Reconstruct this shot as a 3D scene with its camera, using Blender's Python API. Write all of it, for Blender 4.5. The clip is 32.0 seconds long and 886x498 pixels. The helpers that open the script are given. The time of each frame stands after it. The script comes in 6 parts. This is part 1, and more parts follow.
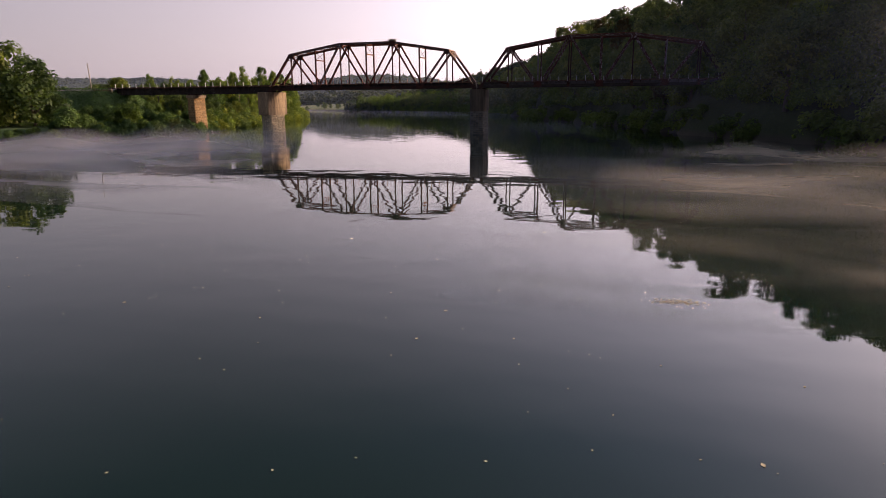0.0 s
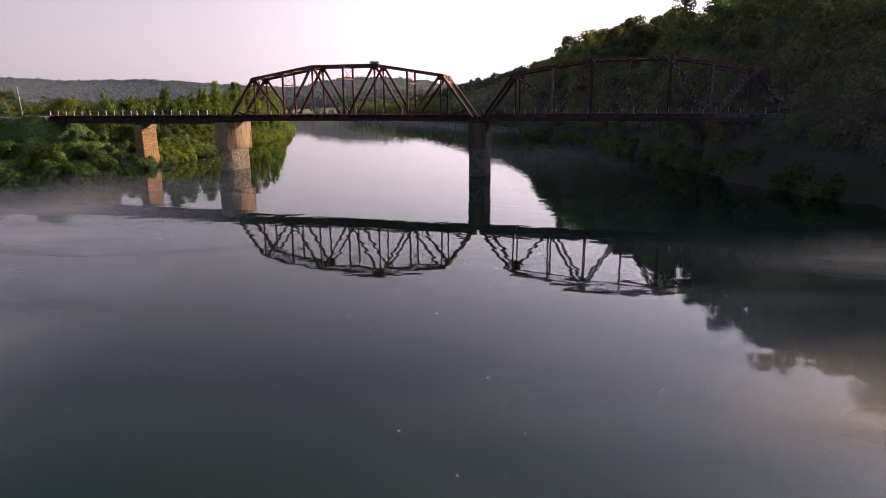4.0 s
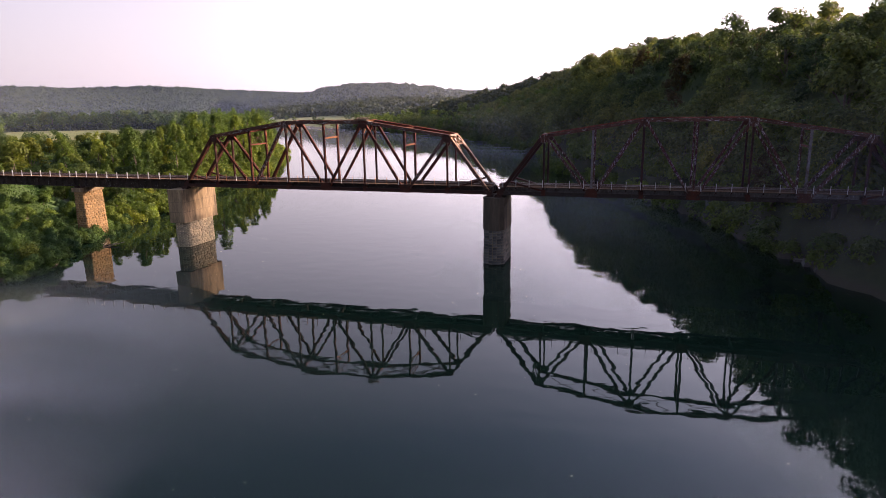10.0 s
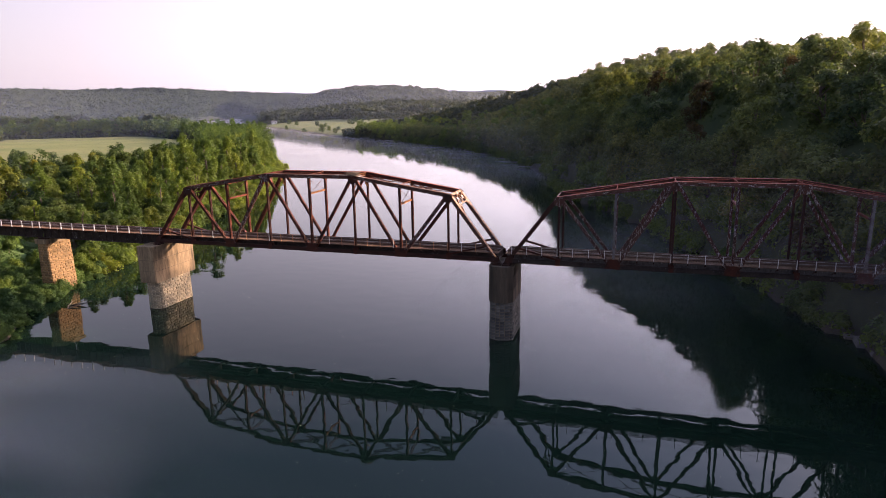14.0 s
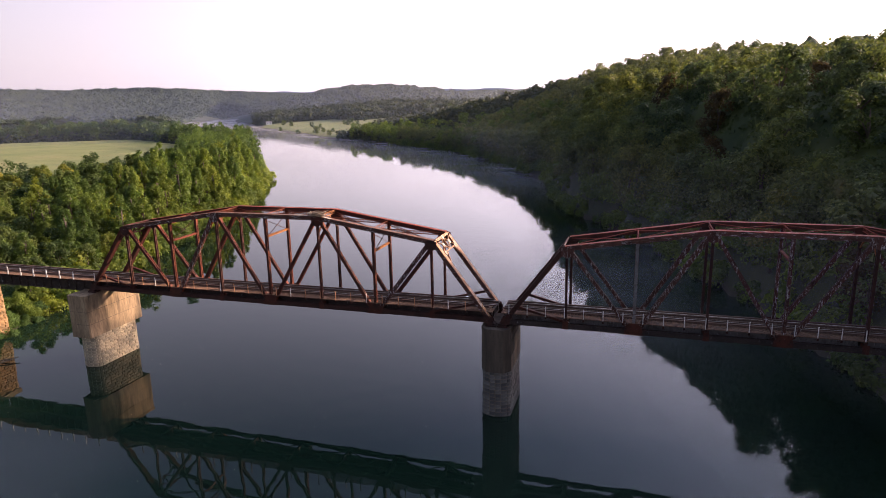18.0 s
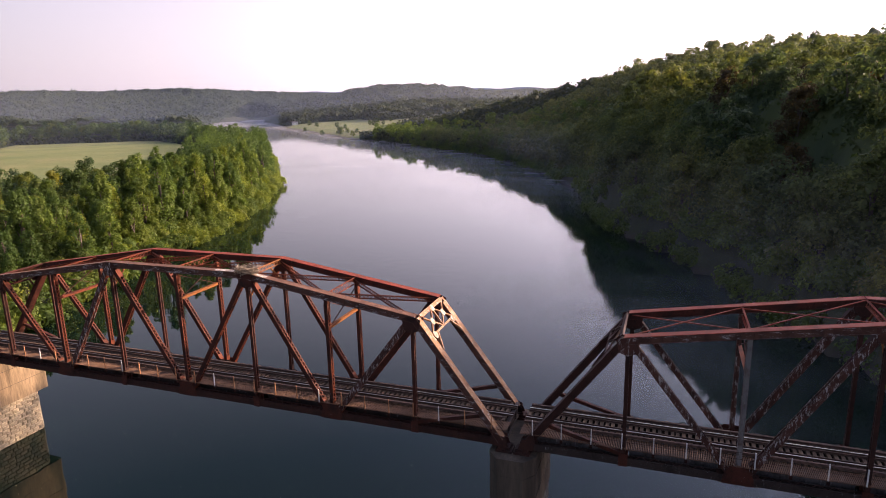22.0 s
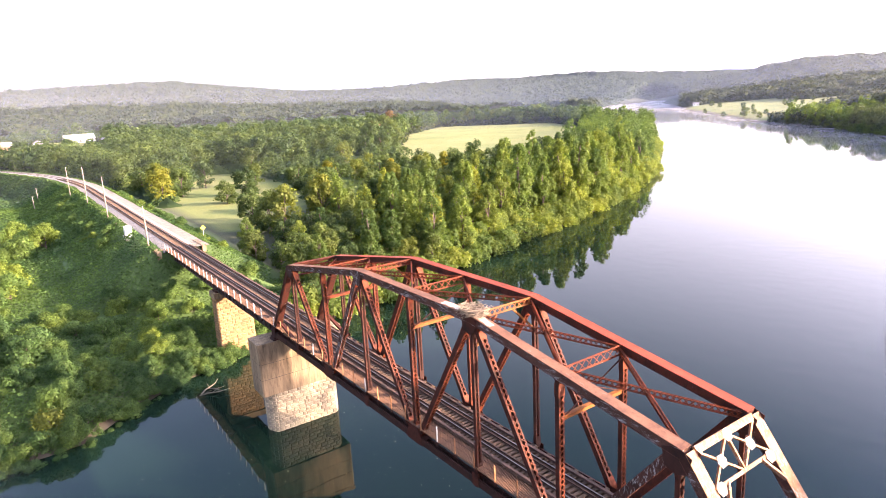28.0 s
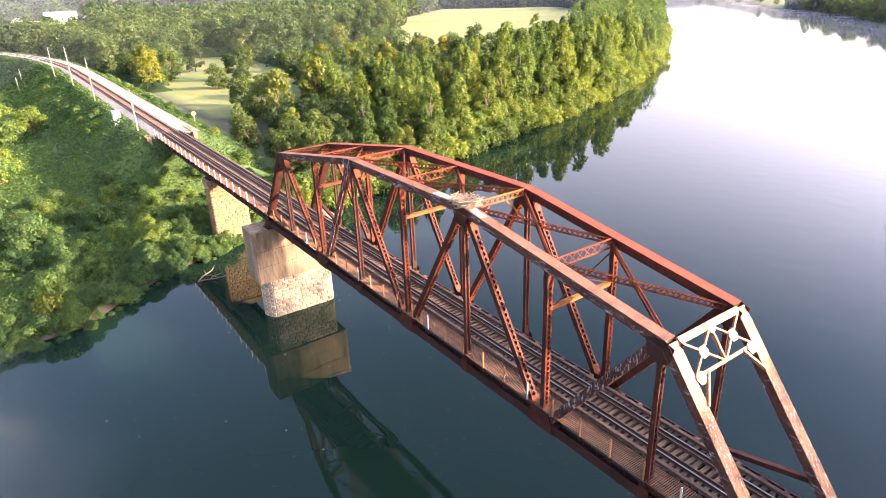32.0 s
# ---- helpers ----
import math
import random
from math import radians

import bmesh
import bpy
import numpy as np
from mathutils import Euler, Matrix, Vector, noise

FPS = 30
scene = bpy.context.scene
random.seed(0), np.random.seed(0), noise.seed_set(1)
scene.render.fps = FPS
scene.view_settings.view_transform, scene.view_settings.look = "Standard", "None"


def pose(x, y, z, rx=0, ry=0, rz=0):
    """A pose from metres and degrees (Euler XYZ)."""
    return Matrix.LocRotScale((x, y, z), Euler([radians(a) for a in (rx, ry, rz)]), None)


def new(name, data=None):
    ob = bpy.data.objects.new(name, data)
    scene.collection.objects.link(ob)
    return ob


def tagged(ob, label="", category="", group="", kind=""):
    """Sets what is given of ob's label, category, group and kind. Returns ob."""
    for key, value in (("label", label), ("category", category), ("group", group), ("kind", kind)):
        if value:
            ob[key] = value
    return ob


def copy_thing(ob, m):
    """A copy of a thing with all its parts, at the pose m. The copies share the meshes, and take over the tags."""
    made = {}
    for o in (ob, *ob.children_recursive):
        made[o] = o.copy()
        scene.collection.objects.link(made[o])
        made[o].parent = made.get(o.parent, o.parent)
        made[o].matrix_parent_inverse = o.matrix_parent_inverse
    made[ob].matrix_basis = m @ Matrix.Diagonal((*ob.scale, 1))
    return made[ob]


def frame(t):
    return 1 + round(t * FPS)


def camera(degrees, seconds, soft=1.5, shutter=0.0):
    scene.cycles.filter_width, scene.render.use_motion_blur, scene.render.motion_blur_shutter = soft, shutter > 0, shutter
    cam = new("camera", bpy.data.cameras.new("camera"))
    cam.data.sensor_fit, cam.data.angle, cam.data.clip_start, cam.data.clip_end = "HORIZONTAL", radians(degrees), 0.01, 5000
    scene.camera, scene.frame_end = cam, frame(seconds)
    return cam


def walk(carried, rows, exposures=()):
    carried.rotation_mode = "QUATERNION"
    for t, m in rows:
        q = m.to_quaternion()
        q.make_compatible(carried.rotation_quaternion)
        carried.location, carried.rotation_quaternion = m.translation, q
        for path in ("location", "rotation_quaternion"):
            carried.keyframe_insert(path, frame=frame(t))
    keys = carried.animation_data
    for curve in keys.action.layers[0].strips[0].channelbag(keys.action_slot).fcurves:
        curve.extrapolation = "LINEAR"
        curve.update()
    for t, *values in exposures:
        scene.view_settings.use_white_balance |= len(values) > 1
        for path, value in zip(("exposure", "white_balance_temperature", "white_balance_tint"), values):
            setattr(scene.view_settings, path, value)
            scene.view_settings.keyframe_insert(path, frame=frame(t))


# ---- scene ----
cam = camera(70.4, 32.0, soft=0.65)
walk(cam, [
    (0, pose(93.82, -153.68, 7.12, 77.02, 0.38, 16.39)),
    (0.5, pose(92.81, -149.97, 8.01, 77.03, 0.24, 16.41)),
    (1, pose(91.80, -146.25, 8.89, 77.03, 0.22, 16.37)),
    (1.5, pose(90.81, -142.56, 9.78, 77.01, 0.26, 16.34)),
    (2, pose(89.84, -138.90, 10.67, 77.00, 0.31, 16.30)),
    (2.5, pose(88.91, -135.30, 11.57, 77.01, 0.35, 16.28)),
    (3, pose(88.02, -131.76, 12.47, 77.02, 0.37, 16.21)),
    (3.5, pose(87.17, -128.32, 13.37, 77.02, 0.38, 16.18)),
    (5.5, pose(84.22, -115.61, 16.95, 77.03, 0.58, 16.19)),
    (6, pose(83.48, -112.81, 17.79, 77.09, 0.62, 16.22)),
    (6.5, pose(82.73, -110.17, 18.61, 77.08, 0.68, 16.29)),
    (7, pose(81.97, -107.68, 19.42, 77.10, 0.80, 16.35)),
    (7.5, pose(81.21, -105.35, 20.25, 77.11, 0.85, 16.43)),
    (8, pose(80.46, -103.17, 21.09, 77.14, 0.88, 16.50)),
    (8.5, pose(79.75, -101.12, 21.94, 77.15, 0.85, 16.55)),
    (9, pose(79.08, -99.18, 22.81, 77.17, 0.81, 16.62)),
    (9.5, pose(78.46, -97.34, 23.68, 77.16, 0.82, 16.66)),
    (10, pose(77.87, -95.57, 24.58, 77.17, 0.81, 16.74)),
    (10.5, pose(77.34, -93.87, 25.50, 77.18, 0.80, 16.80)),
    (11, pose(76.84, -92.22, 26.42, 77.19, 0.76, 16.90)),
    (11.5, pose(76.36, -90.58, 27.35, 77.16, 0.73, 16.98)),
    (12, pose(75.92, -88.93, 28.28, 77.16, 0.72, 17.03)),
    (12.5, pose(75.50, -87.26, 29.21, 77.15, 0.67, 17.09)),
    (13, pose(75.12, -85.57, 30.14, 77.11, 0.65, 17.10)),
    (13.5, pose(74.79, -83.86, 31.09, 77.12, 0.74, 17.15)),
    (14, pose(74.49, -82.11, 32.02, 77.14, 0.84, 17.14)),
    (14.5, pose(74.21, -80.32, 32.86, 77.16, 0.91, 17.15)),
    (16.5, pose(72.94, -72.89, 34.89, 77.05, 1.03, 17.13)),
    (17, pose(72.49, -70.72, 35.08, 76.97, 1.06, 17.10)),
    (17.5, pose(72.00, -68.38, 35.18, 76.96, 1.06, 17.03)),
    (18, pose(71.48, -65.85, 35.19, 76.95, 1.10, 16.96)),
    (18.5, pose(70.96, -63.14, 35.16, 76.95, 1.16, 16.84)),
    (19, pose(70.42, -60.28, 35.10, 76.92, 1.13, 16.82)),
    (19.5, pose(69.87, -57.21, 35.08, 76.94, 1.13, 16.74)),
    (20, pose(69.31, -54.00, 35.09, 76.90, 1.21, 16.63)),
    (20.5, pose(68.72, -50.70, 35.13, 76.92, 1.32, 16.61)),
    (21, pose(68.10, -47.29, 35.14, 76.88, 1.34, 16.58)),
    (21.5, pose(67.43, -43.79, 35.17, 76.88, 1.33, 16.90)),
    (22, pose(66.76, -40.21, 35.23, 76.96, 1.30, 19.61)),
    (22.5, pose(66.12, -36.63, 35.28, 76.95, 1.35, 19.60)),
    (23, pose(65.50, -33.08, 35.36, 76.92, 1.58, 19.58)),
    (23.5, pose(64.91, -29.67, 35.52, 76.99, 1.80, 21.75)),
    (24, pose(64.49, -26.71, 35.73, 77.24, 1.94, 26.64)),
    (24.5, pose(64.27, -24.66, 35.88, 77.38, 1.89, 29.97)),
    (25, pose(64.11, -23.53, 35.77, 77.38, 1.97, 32.02)),
    (25.5, pose(63.97, -23.00, 35.49, 77.57, 2.30, 38.63)),
    (26, pose(63.96, -22.73, 35.19, 77.87, 2.56, 46.24)),
    (26.5, pose(63.95, -22.52, 35.02, 78.13, 2.64, 49.89)),
    (28.5, pose(63.71, -21.40, 34.97, 76.18, 2.88, 54.91)),
    (29, pose(63.66, -21.24, 34.95, 75.79, 2.82, 54.92)),
    (29.5, pose(63.62, -21.14, 34.95, 75.15, 2.70, 54.90)),
    (30, pose(63.58, -21.10, 34.90, 73.80, 2.57, 54.82)),
    (30.5, pose(63.55, -21.09, 34.84, 72.06, 2.42, 54.72)),
    (31, pose(63.52, -21.09, 34.78, 70.32, 2.32, 54.63)),
    (31.5, pose(63.50, -21.06, 34.73, 68.56, 2.23, 54.57)),
    (32, pose(63.49, -20.99, 34.69, 66.77, 2.08, 54.47)),
], exposures=[(0, 0.44, 6850, 28), (3, 0.64, 6750, 28), (8, 1.06, 6600, 28), (14, 1.28, 6600, 28), (18, 1.24, 6600, 28), (21, 1.18, 6600, 28), (23.5, 1.3, 6600, 28), (25, 1.84, 6550, 27), (26.5, 2.44, 6450, 27), (29, 2.76, 6450, 26), (32, 2.86, 6450, 26)])

# ---- daylight: a low morning sun from ahead and to the right, over the wooded hill ----
SUN_AZ, SUN_EL = radians(50.0), radians(16.2)   # azimuth from +y towards +x
sun_to = Vector((math.sin(SUN_AZ) * math.cos(SUN_EL), math.cos(SUN_AZ) * math.cos(SUN_EL), math.sin(SUN_EL)))
sun = new("sun", bpy.data.lights.new("sun", "SUN"))
sun.data.energy, sun.data.angle, sun.data.color = 3.7, radians(0.6), (1.0, 0.82, 0.58)
sun.rotation_euler = (-sun_to).to_track_quat("-Z", "Y").to_euler()
world = bpy.data.worlds.new("sky")
scene.world = world
world.use_nodes = True
wn, wl = world.node_tree.nodes, world.node_tree.links
sky = wn.new("ShaderNodeTexSky")
sky.sky_type, sky.sun_disc = "NISHITA", False
sky.sun_elevation, sky.sun_rotation = SUN_EL, SUN_AZ
sky.air_density, sky.dust_density, sky.ozone_density, sky.altitude = 1.0, 2.2, 1.6, 200
bg = wn["Background"]
bg.inputs["Strength"].default_value = 0.118
# morning haze: the sky pales towards the horizon, most of all on the sun's side
wt, ws, wm, wr = wn.new("ShaderNodeTexCoord"), wn.new("ShaderNodeSeparateXYZ"), wn.new("ShaderNodeMix"), wn.new("ShaderNodeMapRange")
wr.inputs["From Min"].default_value, wr.inputs["From Max"].default_value = 0.02, 0.5
wr.inputs["To Min"].default_value, wr.inputs["To Max"].default_value = 0.82, 0.03
wm.data_type = "RGBA"
wd, wp, wc = wn.new("ShaderNodeVectorMath"), wn.new("ShaderNodeMapRange"), wn.new("ShaderNodeMix")
wd.operation = "DOT_PRODUCT"
wd.inputs[1].default_value = sun_to
wp.interpolation_type = "SMOOTHSTEP"
wp.inputs["From Min"].default_value, wp.inputs["From Max"].default_value = -0.9, 0.95
wc.data_type = "RGBA"
wc.inputs[6].default_value, wc.inputs[7].default_value = (1.0, 0.95, 1.12, 1), (11.5, 10.4, 10.7, 1)
wl.new(wt.outputs["Generated"], wd.inputs[0])
wl.new(wd.outputs["Value"], wp.inputs["Value"])
wl.new(wp.outputs["Result"], wc.inputs["Factor"])
wl.new(wc.outputs[2], wm.inputs[7])
wl.new(wt.outputs["Generated"], ws.inputs["Vector"])
wl.new(ws.outputs["Z"], wr.inputs["Value"])
wl.new(wr.outputs["Result"], wm.inputs["Factor"])
wl.new(sky.outputs["Color"], wm.inputs[6])
# the whole sky is brighter towards the sun
w0, w2, wq, wv = wn.new("ShaderNodeMath"), wn.new("ShaderNodeMath"), wn.new("ShaderNodeMath"), wn.new("ShaderNodeVectorMath")
w0.operation, w2.operation, wq.operation = "MAXIMUM", "POWER", "MULTIPLY_ADD"
w0.inputs[1].default_value, w2.inputs[1].default_value = 0.0, 2.0
wq.inputs[1].default_value, wq.inputs[2].default_value = 1.55, 0.74
wv.operation = "SCALE"
wl.new(wd.outputs["Value"], w0.inputs[0])
wl.new(w0.outputs["Value"], w2.inputs[0])
wl.new(w2.outputs["Value"], wq.inputs[0])
wl.new(wm.outputs[2], wv.inputs[0])
wl.new(wq.outputs["Value"], wv.inputs["Scale"])
wl.new(wv.outputs["Vector"], bg.inputs["Color"])


# ---- materials ----
def material(name):
    m = bpy.data.materials.new(name)
    m.use_nodes = True
    t = m.node_tree
    return m, t.nodes, t.links, t.nodes["Principled BSDF"]


def noise_node(n, l, scale, detail=6.0, rough=0.6, coord="Object", stretch=None):
    tc = n.new("ShaderNodeTexCoord")
    x = n.new("ShaderNodeTexNoise")
    x.inputs["Scale"].default_value, x.inputs["Detail"].default_value, x.inputs["Roughness"].default_value = scale, detail, rough
    if coord == "World":
        g = n.new("ShaderNodeNewGeometry")
        src = g.outputs["Position"]
    else:
        src = tc.outputs[coord]
    if stretch:
        mp = n.new("ShaderNodeMapping")
        mp.inputs["Scale"].default_value = stretch
        l.new(src, mp.inputs["Vector"])
        src = mp.outputs["Vector"]
    l.new(src, x.inputs["Vector"])
    return x.outputs["Fac"]


def ramp(n, l, fac, stops):
    r = n.new("ShaderNodeValToRGB")
    e = r.color_ramp.elements
    while len(e) < len(stops):
        e.new(0.5)
    for k, (p, c) in zip(e, stops):
        k.position, k.color = p, (*c, 1)
    l.new(fac, r.inputs["Fac"])
    return r.outputs["Color"]


def mix(n, l, a, b, fac, how="MIX"):
    m = n.new("ShaderNodeMix")
    m.data_type, m.blend_type = "RGBA", how
    for sock, v in ((m.inputs["Factor"], fac), (m.inputs[6], a), (m.inputs[7], b)):
        if isinstance(v, (int, float)):
            sock.default_value = v
        elif isinstance(v, tuple):
            sock.default_value = (*v, 1)
        else:
            l.new(v, sock)
    return m.outputs[2]


def bump(n, l, p, fac, strength, dist):
    b = n.new("ShaderNodeBump")
    b.inputs["Strength"].default_value, b.inputs["Distance"].default_value = strength, dist
    l.new(fac, b.inputs["Height"])
    l.new(b.outputs["Normal"], p.inputs["Normal"])


def rusty(name, base, rust, pale, pale_amount, rough=0.7, streak=(1.2, 1.2, 0.6)):
    """Old red-lead paint, broken by brown rust and worn pale patches."""
    m, n, l, p = material(name)
    a = noise_node(n, l, 0.9, 8, 0.65, "World")
    b = noise_node(n, l, 6.0, 6, 0.7, "World", (1, 1, 0.35))
    c = ramp(n, l, a, [(0.36, rust), (0.5, base), (0.68, tuple(v * 1.25 for v in base))])
    c = mix(n, l, c, tuple(v * 0.45 for v in rust), ramp(n, l, b, [(0.52, (0, 0, 0)), (0.72, (0.8, 0.8, 0.8))]))
    d = noise_node(n, l, 14.0, 5, 0.75, "World", (1, 1, 0.5))
    c = mix(n, l, c, tuple(v * 1.5 for v in base), ramp(n, l, d, [(0.55, (0, 0, 0)), (0.7, (0.55, 0.55, 0.55))]))
    e = noise_node(n, l, 3.0, 11, 0.8, "World", streak)
    c = mix(n, l, c, pale, ramp(n, l, e, [(0.66 - pale_amount, (0, 0, 0)), (0.72 - pale_amount, (0.85, 0.85, 0.85))]))
    l.new(c, p.inputs["Base Color"])
    p.inputs["Roughness"].default_value = rough
    p.inputs["Specular IOR Level"].default_value = 0.25
    bump(n, l, p, b, 0.4, 0.01)
    return m


# shade is mixed into the dark member reds, sunlight into the brighter lacing
M_RED = rusty("shaded_red_paint", (0.075, 0.02, 0.011), (0.032, 0.012, 0.008), (0.34, 0.29, 0.27), 0.045)
M_RED_TOP = rusty("sunlit_red_paint", (0.25, 0.045, 0.021), (0.17, 0.042, 0.02), (0.45, 0.38, 0.34), 0.0)
M_LACE = rusty("sunlit_rust_lacing", (0.16, 0.032, 0.0095), (0.065, 0.017, 0.008), (0.55, 0.48, 0.42), 0.03)
M_DARK = rusty("dark_rust_and_shade", (0.05, 0.018, 0.012), (0.027, 0.012, 0.009), (0.25, 0.22, 0.2), 0.0)
M_WORN = rusty("worn_pale_rust", (0.36, 0.17, 0.075), (0.17, 0.06, 0.025), (0.68, 0.62, 0.55), 0.125, streak=(1.6, 2.6, 1.0))
M_PALE = rusty("flaked_white_paint", (0.46, 0.34, 0.24), (0.28, 0.12, 0.05), (0.76, 0.73, 0.68), 0.15)
M_GREY_POST = rusty("greyed_post_paint", (0.17, 0.15, 0.14), (0.1, 0.06, 0.045), (0.34, 0.31, 0.29), 0.06)
M_CHORD = rusty("brown_chord_paint", (0.1, 0.042, 0.028), (0.048, 0.02, 0.013), (0.45, 0.41, 0.39), 0.11, streak=(0.4, 1.5, 1.5))
M_FLAKE = rusty("flaking_dark_paint", (0.08, 0.028, 0.018), (0.04, 0.015, 0.01), (0.48, 0.43, 0.4), 0.135, streak=(1.5, 1.5, 0.5))
M_FASCIA = rusty("grey_fascia", (0.12, 0.105, 0.1), (0.06, 0.045, 0.04), (0.3, 0.28, 0.28), 0.1, streak=(2.2, 1.5, 0.4))
M_CHORD_TOP = rusty("sunlit_worn_cover", (0.185, 0.085, 0.05), (0.115, 0.05, 0.03), (0.42, 0.37, 0.35), 0.05, streak=(0.4, 1.5, 1.5))
M_YELLOW = rusty("ochre_rust", (0.25, 0.085, 0.018), (0.15, 0.045, 0.013), (0.5, 0.42, 0.3), 0.0)
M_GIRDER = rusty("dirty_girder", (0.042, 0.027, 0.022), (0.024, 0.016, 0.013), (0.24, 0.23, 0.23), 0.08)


def simple(name, col, rough, scale=3.0, vary=0.35, coord="Object", metal=0.0, relief=0.3, rdist=0.01, stretch=None, each=(0.8, 1.15)):
    m, n, l, p = material(name)
    a = noise_node(n, l, scale, 8, 0.65, coord, stretch)
    b = noise_node(n, l, scale * 7, 5, 0.6, coord, stretch)
    lo, hi = tuple(v * (1 - vary) for v in col), tuple(min(1, v * (1 + vary)) for v in col)
    c = ramp(n, l, a, [(0.3, lo), (0.7, hi)])
    c = mix(n, l, c, lo, ramp(n, l, b, [(0.5, (0, 0, 0)), (0.75, (0.6, 0.6, 0.6))]))
    oi = n.new("ShaderNodeObjectInfo")
    c = mix(n, l, c, ramp(n, l, oi.outputs["Random"], [(0.0, (each[0],) * 3), (1.0, (each[1], each[1] * 0.97, each[1] * 0.93))]), 1.0, "MULTIPLY")
    l.new(c, p.inputs["Base Color"])
    p.inputs["Roughness"].default_value, p.inputs["Metallic"].default_value = rough, metal
    bump(n, l, p, b, relief, rdist)
    return m


M_RAIL = simple("rail_steel", (0.32, 0.29, 0.27), 0.4, 4, 0.15, metal=1.0)
M_RAIL_SIDE = simple("rail_rust", (0.085, 0.045, 0.03), 0.8, 8, 0.4)
M_TIE = simple("creosoted_tie", (0.115, 0.068, 0.04), 0.9, 5, 0.5, stretch=(1, 0.2, 1))
M_TIMBER = simple("guard_timber", (0.1, 0.056, 0.04), 0.9, 3, 0.5)
M_GRATE = simple("rusty_grating", (0.135, 0.066, 0.034), 0.8, 1.2, 0.4, "World")
M_FLECK = simple("pale_floating_leaves", (0.55, 0.44, 0.26), 0.9, 6, 0.3)
M_POST = simple("rail_post_paint", (0.62, 0.58, 0.54), 0.6, 3, 0.2)
M_POST_RUST = simple("rusty_post", (0.4, 0.17, 0.07), 0.7, 3, 0.3)
M_STICK = simple("dry_sticks", (0.3, 0.22, 0.15), 0.95, 6, 0.5)
M_STONE_DARK = simple("dark_grey_stone", (0.15, 0.135, 0.12), 0.9, 2.2, 0.42, "Object", relief=0.7, rdist=0.05, each=(0.5, 1.35))
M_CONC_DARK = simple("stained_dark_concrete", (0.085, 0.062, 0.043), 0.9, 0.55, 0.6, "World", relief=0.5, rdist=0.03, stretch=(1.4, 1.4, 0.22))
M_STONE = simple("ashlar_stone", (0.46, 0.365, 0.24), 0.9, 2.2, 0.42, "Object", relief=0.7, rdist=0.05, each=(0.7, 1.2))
M_STONE_WARM = simple("warm_ashlar_stone", (0.31, 0.185, 0.08), 0.9, 2.2, 0.42, "Object", relief=0.7, rdist=0.05, each=(0.68, 1.2))
M_JOINT = simple("pier_core_mortar", (0.25, 0.185, 0.11), 0.95, 3, 0.3)
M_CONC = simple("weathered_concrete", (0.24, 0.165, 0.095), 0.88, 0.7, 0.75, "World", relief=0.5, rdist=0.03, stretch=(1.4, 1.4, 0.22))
M_CONC_LIGHT = simple("pale_concrete", (0.55, 0.53, 0.5), 0.85, 0.8, 0.2, "World", relief=0.3)
M_POLE = simple("grey_pole_wood", (0.28, 0.23, 0.18), 0.9, 2, 0.35, stretch=(4, 4, 0.4))
M_WHITE = simple("white_sheet_metal", (0.75, 0.75, 0.74), 0.5, 2, 0.1)
M_SIGN = simple("yellow_sign", (0.75, 0.55, 0.05), 0.5, 2, 0.08)
M_ROOF = simple("grey_roof", (0.25, 0.24, 0.24), 0.8, 1, 0.25)
M_BARK = simple("bark", (0.13, 0.1, 0.075), 0.95, 3, 0.4, stretch=(3, 3, 0.6))
M_GLASS = simple("dark_window", (0.03, 0.035, 0.04), 0.15, 1, 0.2)
M_LOT = simple("pale_gravel_lot", (0.48, 0.44, 0.38), 0.95, 0.05, 0.15, "World")
M_BRICK_WALL = simple("brown_wall", (0.28, 0.17, 0.12), 0.9, 1, 0.2)
M_BALLAST = simple("grey_ballast", (0.3, 0.26, 0.225), 0.95, 1.8, 0.5, "World", relief=1.0, rdist=0.08)
M_PATH = simple("pale_gravel_path", (0.29, 0.245, 0.19), 0.95, 0.9, 0.3, "World", relief=0.8, rdist=0.04)


